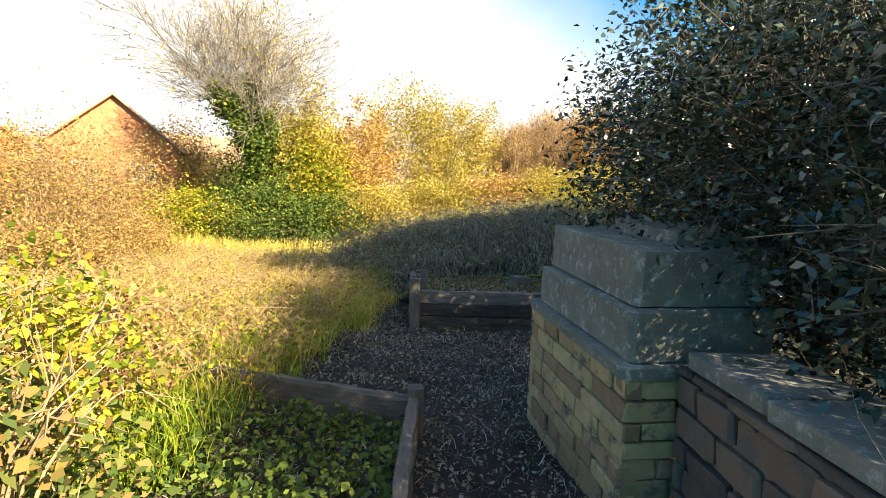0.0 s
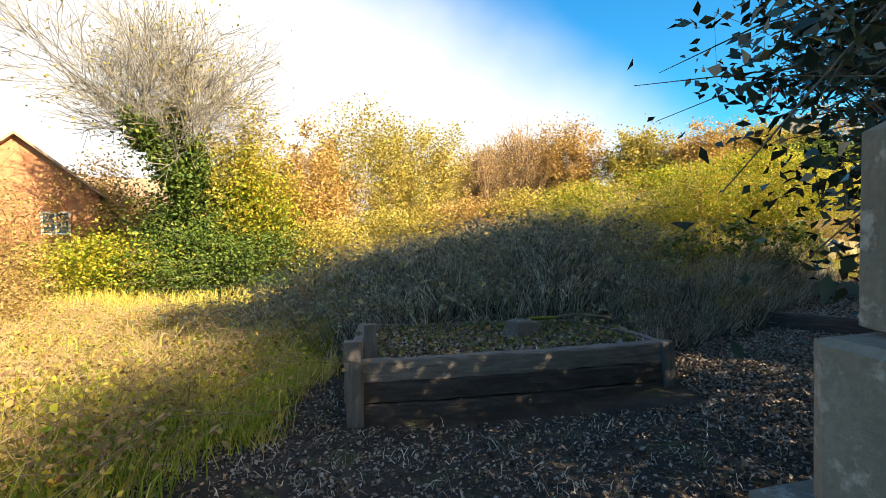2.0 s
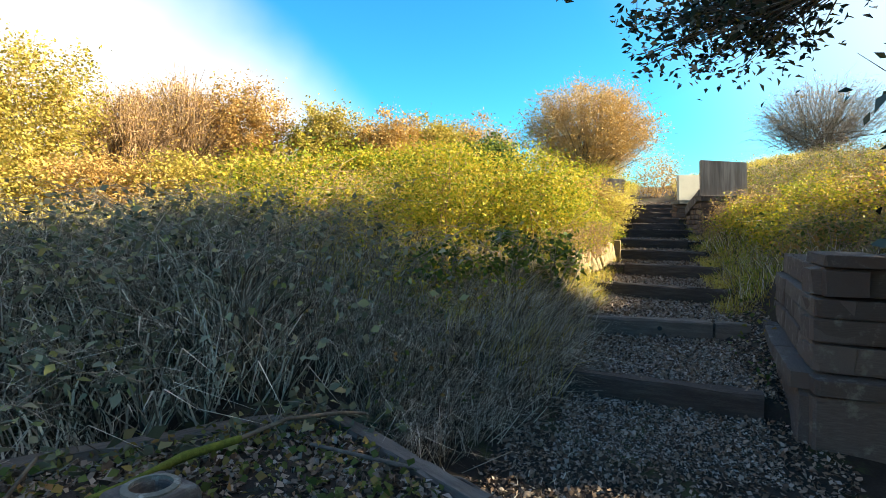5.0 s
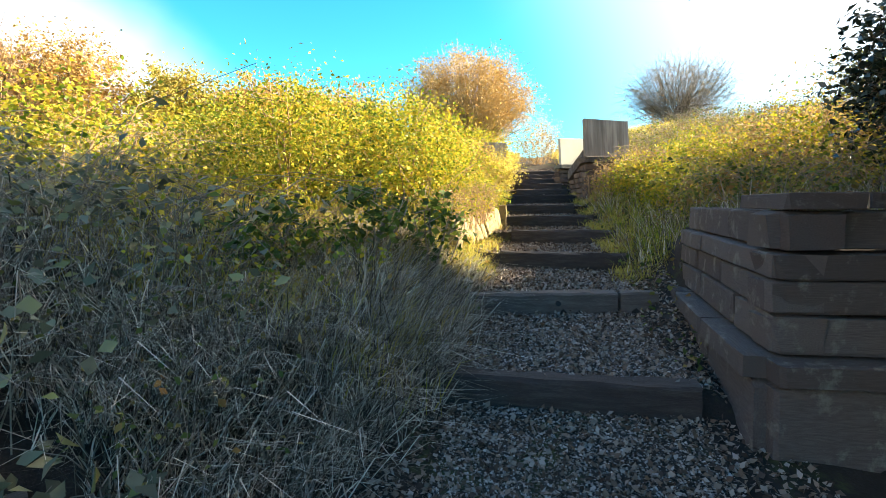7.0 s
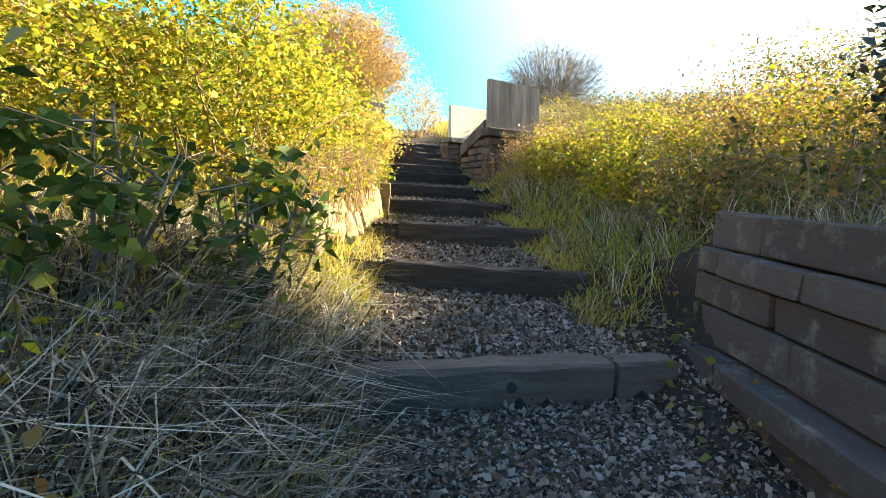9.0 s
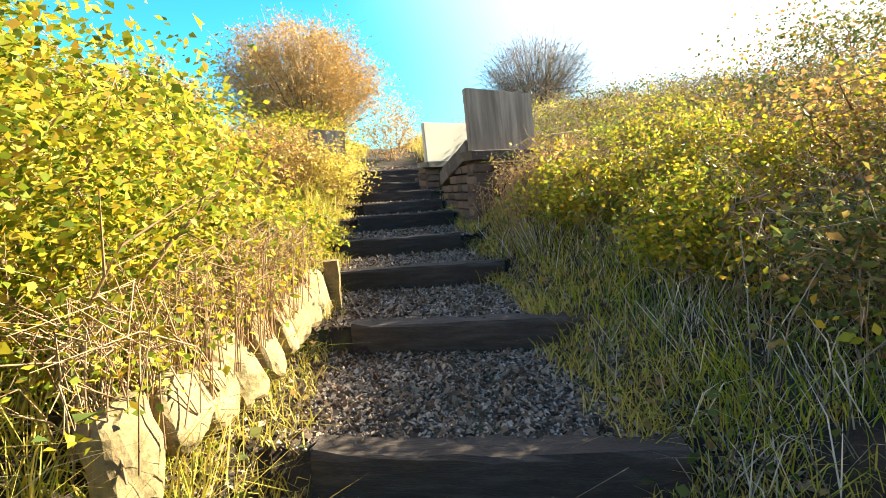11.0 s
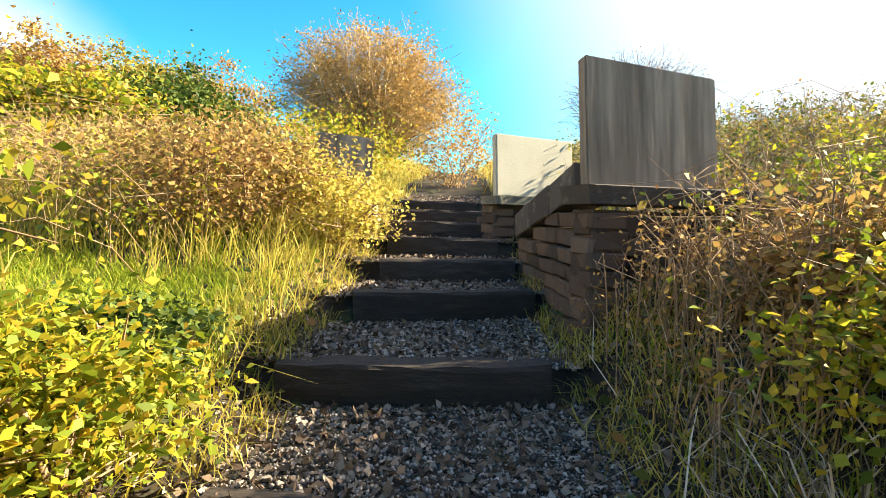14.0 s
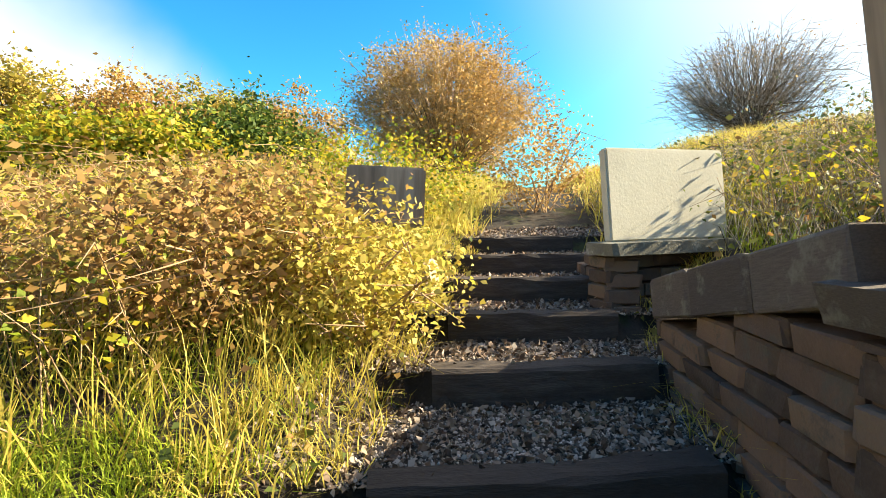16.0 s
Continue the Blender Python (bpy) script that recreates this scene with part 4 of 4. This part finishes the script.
tagged(add("leaf_litter", mesh_of("leaf_litter", v, f), M_LITTER), "brown fallen leaves and twigs on the path", "leaf litter", kind="stuff")

# ground ivy in the beds and edges
r6 = np.random.default_rng(106)
def carpet(name, label, p, mat, leaf, r, lift=0.05):
    p = p.copy()
    p[:, 2] += r.uniform(0.0, lift, len(p))
    v, f = leaf_arrays(p, leaf, r, 0.0, 0.8)
    return tagged(add(name, mesh_of(name, v, f), mat), label, "ground cover", kind="stuff")

def in_bed(count, z):
    u_, v_ = r6.uniform(0.03, 0.97, (2, count))
    bx = (F0[0] * (1 - u_) + F1[0] * u_) * (1 - v_) + (K0[0] * (1 - u_) + K1[0] * u_) * v_
    by = (F0[1] * (1 - u_) + F1[1] * u_) * (1 - v_) + (K0[1] * (1 - u_) + K1[1] * u_) * v_
    return np.stack([bx, by + 0.06, np.full(count, z)], 1)


carpet("bed_litter", "dead brown leaves lying over the bed", in_bed(7000, -0.45), M_LITTER, 0.055, r6, 0.05)
carpet("bed_ivy", "sparse low ivy creeping over the bed", in_bed(1500, -0.43), M_BRAMBLE, 0.06, r6, 0.10)
for k in range(9):
    bx, by = -0.45 + 0.5 * k + r6.uniform(-0.1, 0.1), 10.75 - 0.08 * k + r6.uniform(-0.15, 0.15)
    shrub("bramble_trail", "bramble trails with broad grey-green leaves behind the bed", "bush", bx, by, (0.42, 0.34, r6.uniform(0.22, 0.36)), M_BROADLEAF, 0.115, 26, 7, 610 + k, M_TWIGGREY, group="bramble trails behind the bed")
q = seat(r6.uniform(-2.2, 0.0, 6500), r6.uniform(-1.5, 3.0, 6500))
carpet("edging_ivy", "low green ivy inside the timber edging", q, M_IVY, 0.06, r6, 0.22)
q = scatter(9000, 6, 18, 8, 17, lambda x, y, s, d: ((np.abs(d + 0.15) > 0.75) & (np.abs(d + 0.15) < 1.5) & (s > 0.2)) * 0.8, r6)
carpet("path_edge_ivy", "ivy and weeds along the edges of the steps", q, M_BRAMBLE, 0.06, r6, 0.2)

# brambles at the start of the path
for k, (x, y, rx, rz, mt, lf) in enumerate(((-1.75, 0.55, 0.65, 0.75, M_BRAMBLE, 0.07), (-2.5, 1.6, 0.8, 0.85, M_YELLOWLEAF, 0.07), (-2.9, 2.9, 0.8, 0.7, M_BROWNLEAF, 0.06), (-1.5, -0.4, 0.5, 0.6, M_BRAMBLE, 0.075))):
    shrub("bramble_bush", "low bramble with yellowing leaves beside the path", "bush", x, y, (rx, rx, rz), mt, lf, 75, 34, 200 + k, lift=0.0, group="brambles by the path", stems=34)

# ---- holly over the pier and the wall, and hollies added to cast shade ----
def holly(x, y, radii, lift, seed, lumps, per, berries=60, bough=None, leaf=0.085):
    r = np.random.default_rng(seed)
    z = float(height(x, y))
    ob = holder("holly_tree", "dark glossy holly overhanging the wall with red berries, or added to cast shade", "tree", "hollies by the wall", pose(x, y, z))
    radii = np.array(radii, float)
    centre = np.array([0, 0, lift + radii[2]])
    seg, ends = branching((0, 0, -0.2), (lift + radii[2]) * 0.8, 0.11, 3, r, up=0.4, spread=0.8)
    v, f = tube_arrays(seg)
    add("trunk", mesh_of("trunk", v, f), M_BARK, ob)
    c = unit(r.normal(size=(lumps, 3))) * r.uniform(0.25, 1.08, (lumps, 1)) ** 0.6 * radii + centre
    q = np.repeat(c, per, 0) + r.normal(size=(lumps * per, 3)) * 0.17
    if bough:
        bc, br, bn = np.array(bough[0]), np.array(bough[1]), bough[2]
        ends_ = unit(r.normal(size=(bn, 3))) * r.uniform(0.3, 1, (bn, 1)) * br + bc
        vl, fl = leaf_arrays(np.repeat(ends_, 14, 0) + r.normal(size=(bn * 14, 3)) * 0.09, 0.075, r, 0.1, 0.5)
        add("bough_foliage", mesh_of("bough_foliage", vl, fl), M_HOLLY, ob)
        root = centre * 0.6 + bc * 0.4
        limb = [[*root, *bc, 0.03, 0.012]]
        for sx, sy, sz in ((-0.23, 3.72, 3.67), (-0.64, 4.12, 3.92)):
            limb += [[*bc, sx, sy, sz + 1.0, 0.006, 0.003], [sx, sy, sz + 1.0, sx, sy, sz, 0.003, 0.003]]
            vs, fs = leaf_arrays(np.tile((sx, sy, sz), (7, 1)) + r.normal(size=(7, 3)) * 0.012, 0.10, r, 0.3, 0.45)
            add("sprig", mesh_of("sprig", vs, fs), M_HOLLY, ob, "hanging sprig of holly leaves")
        for a in ends_:
            t_ = r.uniform(0.5, 1)
            limb.append([*(root * (1 - t_) + bc * t_), *a, 0.007, 0.003])
        vb, fb = tube_arrays(limb)
        add("bough", mesh_of("bough", vb, fb), M_BARK, ob)
    v, f = leaf_arrays(q, leaf, r, 0.1, 0.5)
    add("foliage", mesh_of("foliage", v, f), M_HOLLY, ob)
    tw = []
    for a in c:
        b = a * 0.55 + centre * 0.45 + r.normal(size=3) * 0.1
        tw.append([*b, *a, 0.008, 0.003])
        for _ in range(2):
            tw.append([*a, *(a + r.normal(size=3) * 0.25), 0.004, 0.0015])
    v, f = tube_arrays(tw)
    add("branchwork", mesh_of("branchwork", v, f), M_BARK, ob)
    if berries:
        b = q[r.integers(0, len(q), berries)]
        oct_ = np.array([(1, 0, 0), (0, 1, 0), (-1, 0, 0), (0, -1, 0), (0, 0, 1), (0, 0, -1)]) * 0.016
        tri_ = np.array([(0, 1, 4), (1, 2, 4), (2, 3, 4), (3, 0, 4), (1, 0, 5), (2, 1, 5), (3, 2, 5), (0, 3, 5)])
        v = (b[:, None] + oct_).reshape(-1, 3)
        add("berries", mesh_of("berries", v, (np.arange(berries)[:, None, None] * 6 + tri_).reshape(-1, 3)), M_BERRY, ob, "red berries")
    return ob

holly(3.2, 2.75, (1.8, 2.0, 1.65), 1.0, 301, 950, 52, leaf=0.062)
holly(3.0, 0.0, (1.15, 1.6, 1.6), 0.4, 302, 620, 48, leaf=0.062)
# second layer added behind the others to keep sun flecks off the pier
holly(5.0, 0.8, (1.5, 1.7, 1.5), 0.2, 307, 480, 34, 0, None, 0.10)
holly(5.3, 4.9, (2.0, 2.1, 3.5), 0.3, 303, 950, 36, 60, ((0.70, 3.45, 3.85), (1.0, 0.8, 0.42), 140), 0.105)
# two tall hollies added as sun blockers, sized to shade the mound
holly(8.2, 4.6, (2.3, 2.2, 3.7), 0.3, 304, 1000, 36, 0, None, 0.12)
holly(11.4, 5.5, (1.6, 1.6, 3.7), 0.4, 309, 760, 34, 0, None, 0.12)
holly(10.6, 6.3, (1.2, 1.2, 1.25), 0.1, 306, 380, 34, 0, None, 0.10)

# ---- bushes by the steps ----
shrub("yellow_bush", "dense sunlit yellow-green bush above the log edging", "bush", 8.3, 12.4, (1.15, 0.95, 0.95), M_YELLOWLEAF, 0.046, 210, 78, 401, lift=0.15)
shrub("yellow_bush", "dense sunlit yellow-green bush above the log edging", "bush", 6.6, 12.9, (1.3, 1.0, 0.85), M_YELLOWLEAF, 0.046, 190, 74, 402, lift=0.1)
shrub("yellow_bush", "sunlit yellow-green bush on top of the bank", "bush", 4.6, 14.2, (1.5, 1.1, 0.8), M_YELLOWLEAF, 0.06, 130, 40, 403)
shrub("yellow_bush", "sunlit yellow-green bush on top of the bank", "bush", 10.2, 13.6, (1.0, 0.9, 0.75), M_YELLOWLEAF, 0.06, 120, 42, 404)
shrub("bramble_mound", "rust and yellow bramble mound beside the steps", "bush", 13.6, 15.5, (1.25, 1.0, 0.62), M_BROWNLEAF, 0.05, 190, 50, 405)
shrub("bramble_mound", "golden bramble mound beside the steps", "bush", 14.2, 14.75, (0.75, 0.6, 0.55), M_DRYGRASS, 0.05, 110, 40, 406)
shrub("bramble_mound", "rust and yellow bramble mound behind the small slab", "bush", 16.4, 17.0, (1.6, 1.1, 0.75), M_YELLOWLEAF, 0.055, 150, 40, 407)
shrub("dark_bush", "dark green bush on the shaded bank", "bush", 18.2, 6.6, (2.0, 2.0, 0.9), M_BRAMBLE, 0.07, 170, 40, 408, lift=0.1)
shrub("right_bush", "straggling bush of brown and green leaves", "bush", 12.6, 8.0, (1.4, 1.2, 0.6), M_BROWNLEAF, 0.05, 110, 40, 409)
shrub("right_bush", "straggling bush of brown and green leaves", "bush", 11.5, 7.6, (1.2, 1.1, 0.75), M_YELLOWLEAF, 0.05, 100, 40, 410)
LOW = [(11.0, 13.1, 0.55, 0.34, M_YELLOWLEAF), (10.2, 12.7, 0.5, 0.4, M_YELLOWLEAF), (11.6, 13.55, 0.4, 0.2, M_IVY),
       (11.2, 9.5, 0.7, 0.45, M_YELLOWLEAF), (12.3, 10.4, 0.75, 0.45, M_YELLOWLEAF), (13.2, 10.75, 0.55, 0.42, M_BROWNLEAF), (12.4, 9.3, 0.9, 0.55, M_YELLOWLEAF), (10.2, 8.6, 0.7, 0.5, M_BRAMBLE), (13.8, 9.6, 0.9, 0.5, M_YELLOWLEAF), (14.9, 10.4, 0.7, 0.4, M_GREENGRASS)]
for k, (x, y, wd, tl, mt) in enumerate(LOW):
    shrub("weed_clump", "low leafy clump of weeds and brambles on the bank", "bush", x, y, (wd, wd * 0.85, tl), mt, 0.043, 100, 56, 430 + k, group="weed clumps on the banks", stems=14)
p = scatter(2500, 12.4, 15.2, 9.8, 12.2, lambda x, y, s, d: rbank(x, y, s, d) * 0.35, r4)
stalk_field("dry_dock", "tall rusty dead stalks in front of the pier", p, 0.6, M_TWIG, r4, M_ORANGELEAF, 0.032, 0.3, 9)
shrub("yellow_bush", "small yellow bush behind the pale panel", "bush", 19.5, 16.4, (1.1, 0.9, 0.9), M_ORANGELEAF, 0.06, 100, 36, 411)

def twig_dome(name, label, x, y, radii, lift, count, seed, mat, thin, leafmat=None, leaves=0, leaf=0.06, bole=0.0):
    """A rounded tree of many fine forking twigs."""
    r = np.random.default_rng(seed)
    ob = holder(name, label, "tree", "", pose(x, y, float(height(x, y))))
    radii = np.array(radii, float)
    c = np.array([0, 0, lift + radii[2] * 0.8])
    tip = unit(r.normal(size=(count, 3)) + (0, 0, 0.25)) * (r.uniform(0.25, 1, (count, 1)) ** 0.45) * r.uniform(0.8, 1.14, (count, 1)) * radii + c
    tip = tip[tip[:, 2] > 0.15]
    count = len(tip)
    base = np.zeros((count, 3)) + r.normal(size=(count, 3)) * (0.12, 0.12, 0) * radii[0] * 0.5 + (0, 0, -0.05)
    k1 = base * 0.72 + tip * 0.28 * (0.6, 0.6, 1) + r.normal(size=(count, 3)) * 0.03 * radii
    if bole:
        base *= 0.25
        k1 = r.normal(size=(count, 3)) * (0.10, 0.10, 0.12) * radii + (0, 0, lift * bole) + tip * (0.16, 0.16, 0.05)
    k2 = base * 0.3 + tip * 0.7 * (0.95, 0.95, 1) + r.normal(size=(count, 3)) * 0.05 * radii
    o = np.ones((count, 1))
    main = r.uniform(0, 1, count) < 0.12
    low = [np.hstack([base, k1, o * thin * 4, o * thin * 2.6])[main], np.hstack([k1, k2, o * thin * 2.6, o * thin * 1.6])[main]]
    v, f = tube_arrays(np.concatenate(low))
    add("trunk", mesh_of("trunk", v, f), M_BARK, ob)
    fine = [np.hstack([k1 * 0.5 + k2 * 0.5, k2, o * thin * 1.2, o * thin]), np.hstack([k2, tip, o * thin, o * thin * 0.6])]
    for _ in range(4):
        t = r.uniform(0.2, 1, (count, 1))
        q = k2 * (1 - t) + tip * t
        fine.append(np.hstack([q, q + (unit(tip - c) * 0.12 + r.normal(size=(count, 3)) * 0.08) * radii, o * thin * 0.6, o * thin * 0.4]))
    v, f = tube_arrays(np.concatenate(fine))
    add("branchwork", mesh_of("branchwork", v, f), mat, ob)
    if leaves:
        q = tip[r.integers(0, count, leaves)] + r.normal(size=(leaves, 3)) * 0.06 * radii
        v, f = leaf_arrays(q, leaf, r)
        add("crown", mesh_of("crown", v, f), leafmat, ob)
    return ob

twig_dome("twiggy_tree", "rounded orange-twigged shrub tree with a few leaves", 30.4, 27.4, (4.5, 4.5, 3.35), 0.9, 1100, 501, M_GOLDTWIG, 0.015, M_ORANGELEAF, 26000, 0.125)
twig_dome("bare_tree", "bare rounded tree with fine grey-brown twigs", 37.0, 16.2, (3.5, 3.5, 2.2), 1.5, 800, 502, M_TWIGGREY, 0.010, M_ORANGELEAF, 1200, 0.08, bole=1.0)
tree("ivy_tree", "tall bare tree with ivy round its trunk", -10.4, 28.5, 15.5, 12.5, 503, M_TWIGGREY, M_FARLEAF, 0.16, 1500, 4, 0.36, ivy=22000, kids=4)
shrub("ivy_bush", "mass of dark ivy round the foot of a tree", "bush", -10.6, 27.6, (3.1, 2.0, 3.3), M_IVY, 0.15, 300, 75, 504, hollow=0.4)
shrub("ivy_bush", "yellowing ivy and leaves beside the tall tree", "bush", -7.8, 28.0, (2.9, 1.8, 3.7), M_YELLOWLEAF, 0.15, 260, 75, 505, hollow=0.4)
shrub("thicket", "tall brown thicket of twigs and dead leaves", "bush", -9.4, 10.4, (2.3, 1.9, 2.1), M_BROWNLEAF, 0.06, 340, 60, 506, stems=60)
shrub("thicket", "tall brown thicket of twigs and dead leaves", "bush", -12.0, 16.0, (2.8, 2.0, 2.4), M_BROWNLEAF, 0.08, 300, 60, 507, stems=60)

for k, (x, y, z_) in enumerate(((7.15, 11.05, 0.30), (6.35, 11.15, 0.25), (5.3, 11.3, 0.15))):
    shrub("bramble_spray", "shaded bramble spray with broad green leaves on the bank", "bush", x, y, (0.55, 0.36, 0.42), M_IVY, 0.095, 40, 9, 630 + k, M_TWIGGREY, lift=z_, group="bramble sprays on the bank")

# ---- far trees and hedges ----
FAR = [(-8.5, 29, 10, 6, M_FARLEAF, 7000), (-5.5, 31, 8.5, 6, M_ORANGELEAF, 5000), (-2.5, 36, 10.5, 9, M_FARLEAF, 14000), (1.0, 38, 9.0, 8, M_FARLEAF, 12000),
       (5.5, 40, 7.0, 6, M_ORANGELEAF, 4000), (8.5, 41, 8.0, 7, M_ORANGELEAF, 3500), (12.0, 40, 7.5, 6, M_ORANGELEAF, 9000), (16.5, 38, 6.0, 6, M_FARLEAF, 6000),
       (20, 36, 5.5, 6, M_ORANGELEAF, 5000), (24, 36, 6.0, 6, M_FARLEAF, 6000), (28, 36, 6.0, 7, M_ORANGELEAF, 5000), (-18, 33, 8.0, 8, M_ORANGELEAF, 5000), (-26, 30, 7.0, 8, M_ORANGELEAF, 5000)]
for k, (x, y, tl, wd, mt, n_) in enumerate(FAR):
    if n_ < 4500:
        twig_dome("field_tree", "thin autumn tree with bare reddish twigs", x, y, (wd * 0.5, wd * 0.5, tl * 0.45), tl * 0.12, 900, 520 + k, M_TWIG, 0.022, mt, 4000, 0.14)
    else:
        shrub("field_tree", "autumn tree with thinning yellow and orange leaves", "tree", x, y, (wd * 0.5, wd * 0.5, tl * 0.5), mt, 0.17, 260, 80, 520 + k, group="trees along the field", lift=tl * 0.05, hollow=0.35, stems=26, spread=0.11)
HEDGE = [(-10.5, 26, 3.6, 2.6, M_IVY), (-7.0, 27, 3.2, 2.4, M_IVY), (-14, 25, 3.2, 2.2, M_YELLOWLEAF), (-4.0, 28, 3.2, 2.2, M_FARLEAF), (-0.5, 30, 3.4, 2.0, M_FARLEAF), (3.5, 31, 3.2, 1.8, M_ORANGELEAF),
         (7.0, 31, 3.2, 1.7, M_FARLEAF), (10.5, 30, 3.0, 1.6, M_FARLEAF), (13.5, 27, 2.8, 1.6, M_YELLOWLEAF), (16.5, 25, 2.6, 1.5, M_YELLOWLEAF), (19, 25, 2.4, 1.4, M_IVY), (-17.5, 24, 3.0, 2.0, M_BROWNLEAF), (-12, 17, 2.2, 1.2, M_BROWNLEAF), (-9.0, 13, 1.6, 1.2, M_BROWNLEAF), (-8.0, 9.0, 1.4, 1.1, M_BROWNLEAF)]
for k, (x, y, wd, tl, mt) in enumerate(HEDGE):
    shrub("hedge_bush", "rounded autumn hedge bush at the field edge", "bush", x, y, (wd, wd * 0.7, tl * 0.7), mt, 0.14 if y > 20 else 0.06, 170, 75, 560 + k, group="hedge along the field", lift=0.1)
shrub("dark_fir", "small dark green conifer beyond the bank", "bush", 19.2, 24.8, (0.8, 0.8, 1.5), M_IVY, 0.12, 70, 36, 590)

# ---- houses beyond the field ----
def house(x, y, yaw, wide, deep, eave, ridge, seed):
    z = float(height(x, y)) - 0.1
    ob = holder("house", "red brick house with a brown tiled gable roof", "house", "houses beyond the field", pose(x, y, z, 0, 0, yaw))
    bm = bmesh.new()
    w, d = wide / 2, deep / 2
    base = [bm.verts.new(c) for c in ((-w, -d, 0), (w, -d, 0), (w, d, 0), (-w, d, 0))]
    topv = [bm.verts.new(c) for c in ((-w, -d, eave), (w, -d, eave), (w, d, eave), (-w, d, eave))]
    g0, g1 = bm.verts.new((0, -d, ridge)), bm.verts.new((0, d, ridge))
    bm.faces.new((base[0], base[1], topv[1], g0, topv[0]))
    bm.faces.new((base[2], base[3], topv[3], g1, topv[2]))
    bm.faces.new((base[1], base[2], topv[2], topv[1]))
    bm.faces.new((base[3], base[0], topv[0], topv[3]))
    part("wall", bm, M_HOUSEBRICK, ob)
    for sgn in (-1, 1):
        bm = bmesh.new()
        e = 0.4
        slope = (ridge - eave) / w
        a = [(0, -d - e, ridge + 0.03), (0, d + e, ridge + 0.03), (sgn * (w + e), d + e, eave - slope * e + 0.03), (sgn * (w + e), -d - e, eave - slope * e + 0.03)]
        vs = [bm.verts.new(c) for c in a] + [bm.verts.new((c[0], c[1], c[2] + 0.16)) for c in a]
        for q in ((0, 1, 2, 3), (7, 6, 5, 4), (0, 4, 5, 1), (1, 5, 6, 2), (2, 6, 7, 3), (3, 7, 4, 0)):
            bm.faces.new([vs[i] for i in q])
        bmesh.ops.recalc_face_normals(bm, faces=bm.faces[:])
        part("roof", bm, M_ROOF, ob)
    for wx, wz in ((-w * 0.45, eave * 0.72), (w * 0.45, eave * 0.72), (-w * 0.45, 1.4), (w * 0.45, 1.4)):
        bm = bmesh.new()
        bmesh.ops.create_cube(bm, size=1)
        bmesh.ops.scale(bm, vec=(1.3, 0.10, 1.25), verts=bm.verts)
        win = part("window", bm, M_WHITE, ob, "white framed window", pose(wx, -d - 0.02, wz))
        for px_ in (-0.3, 0.3):
            bm = bmesh.new()
            bmesh.ops.create_cube(bm, size=1)
            bmesh.ops.scale(bm, vec=(0.5, 0.03, 1.05), verts=bm.verts)
            part("pane", bm, M_PANE, win, "", pose(px_, -0.05, 0))
    return ob

house(-22.3, 34.0, 25, 7.0, 9.0, 5.8, 8.8, 1)
house(-17.6, 38.5, 112, 6.0, 8.0, 5.2, 7.6, 2)
house(-32.0, 33.0, 40, 7.0, 9.0, 5.2, 8.0, 3)

# every thin-twig part is past counting
for o_ in list(scene.objects):
    if o_.parent and o_.name.split(".")[0] in ("branchwork", "berries", "foliage", "crown", "ivy", "bough_foliage"):
        o_["kind"] = "stuff"
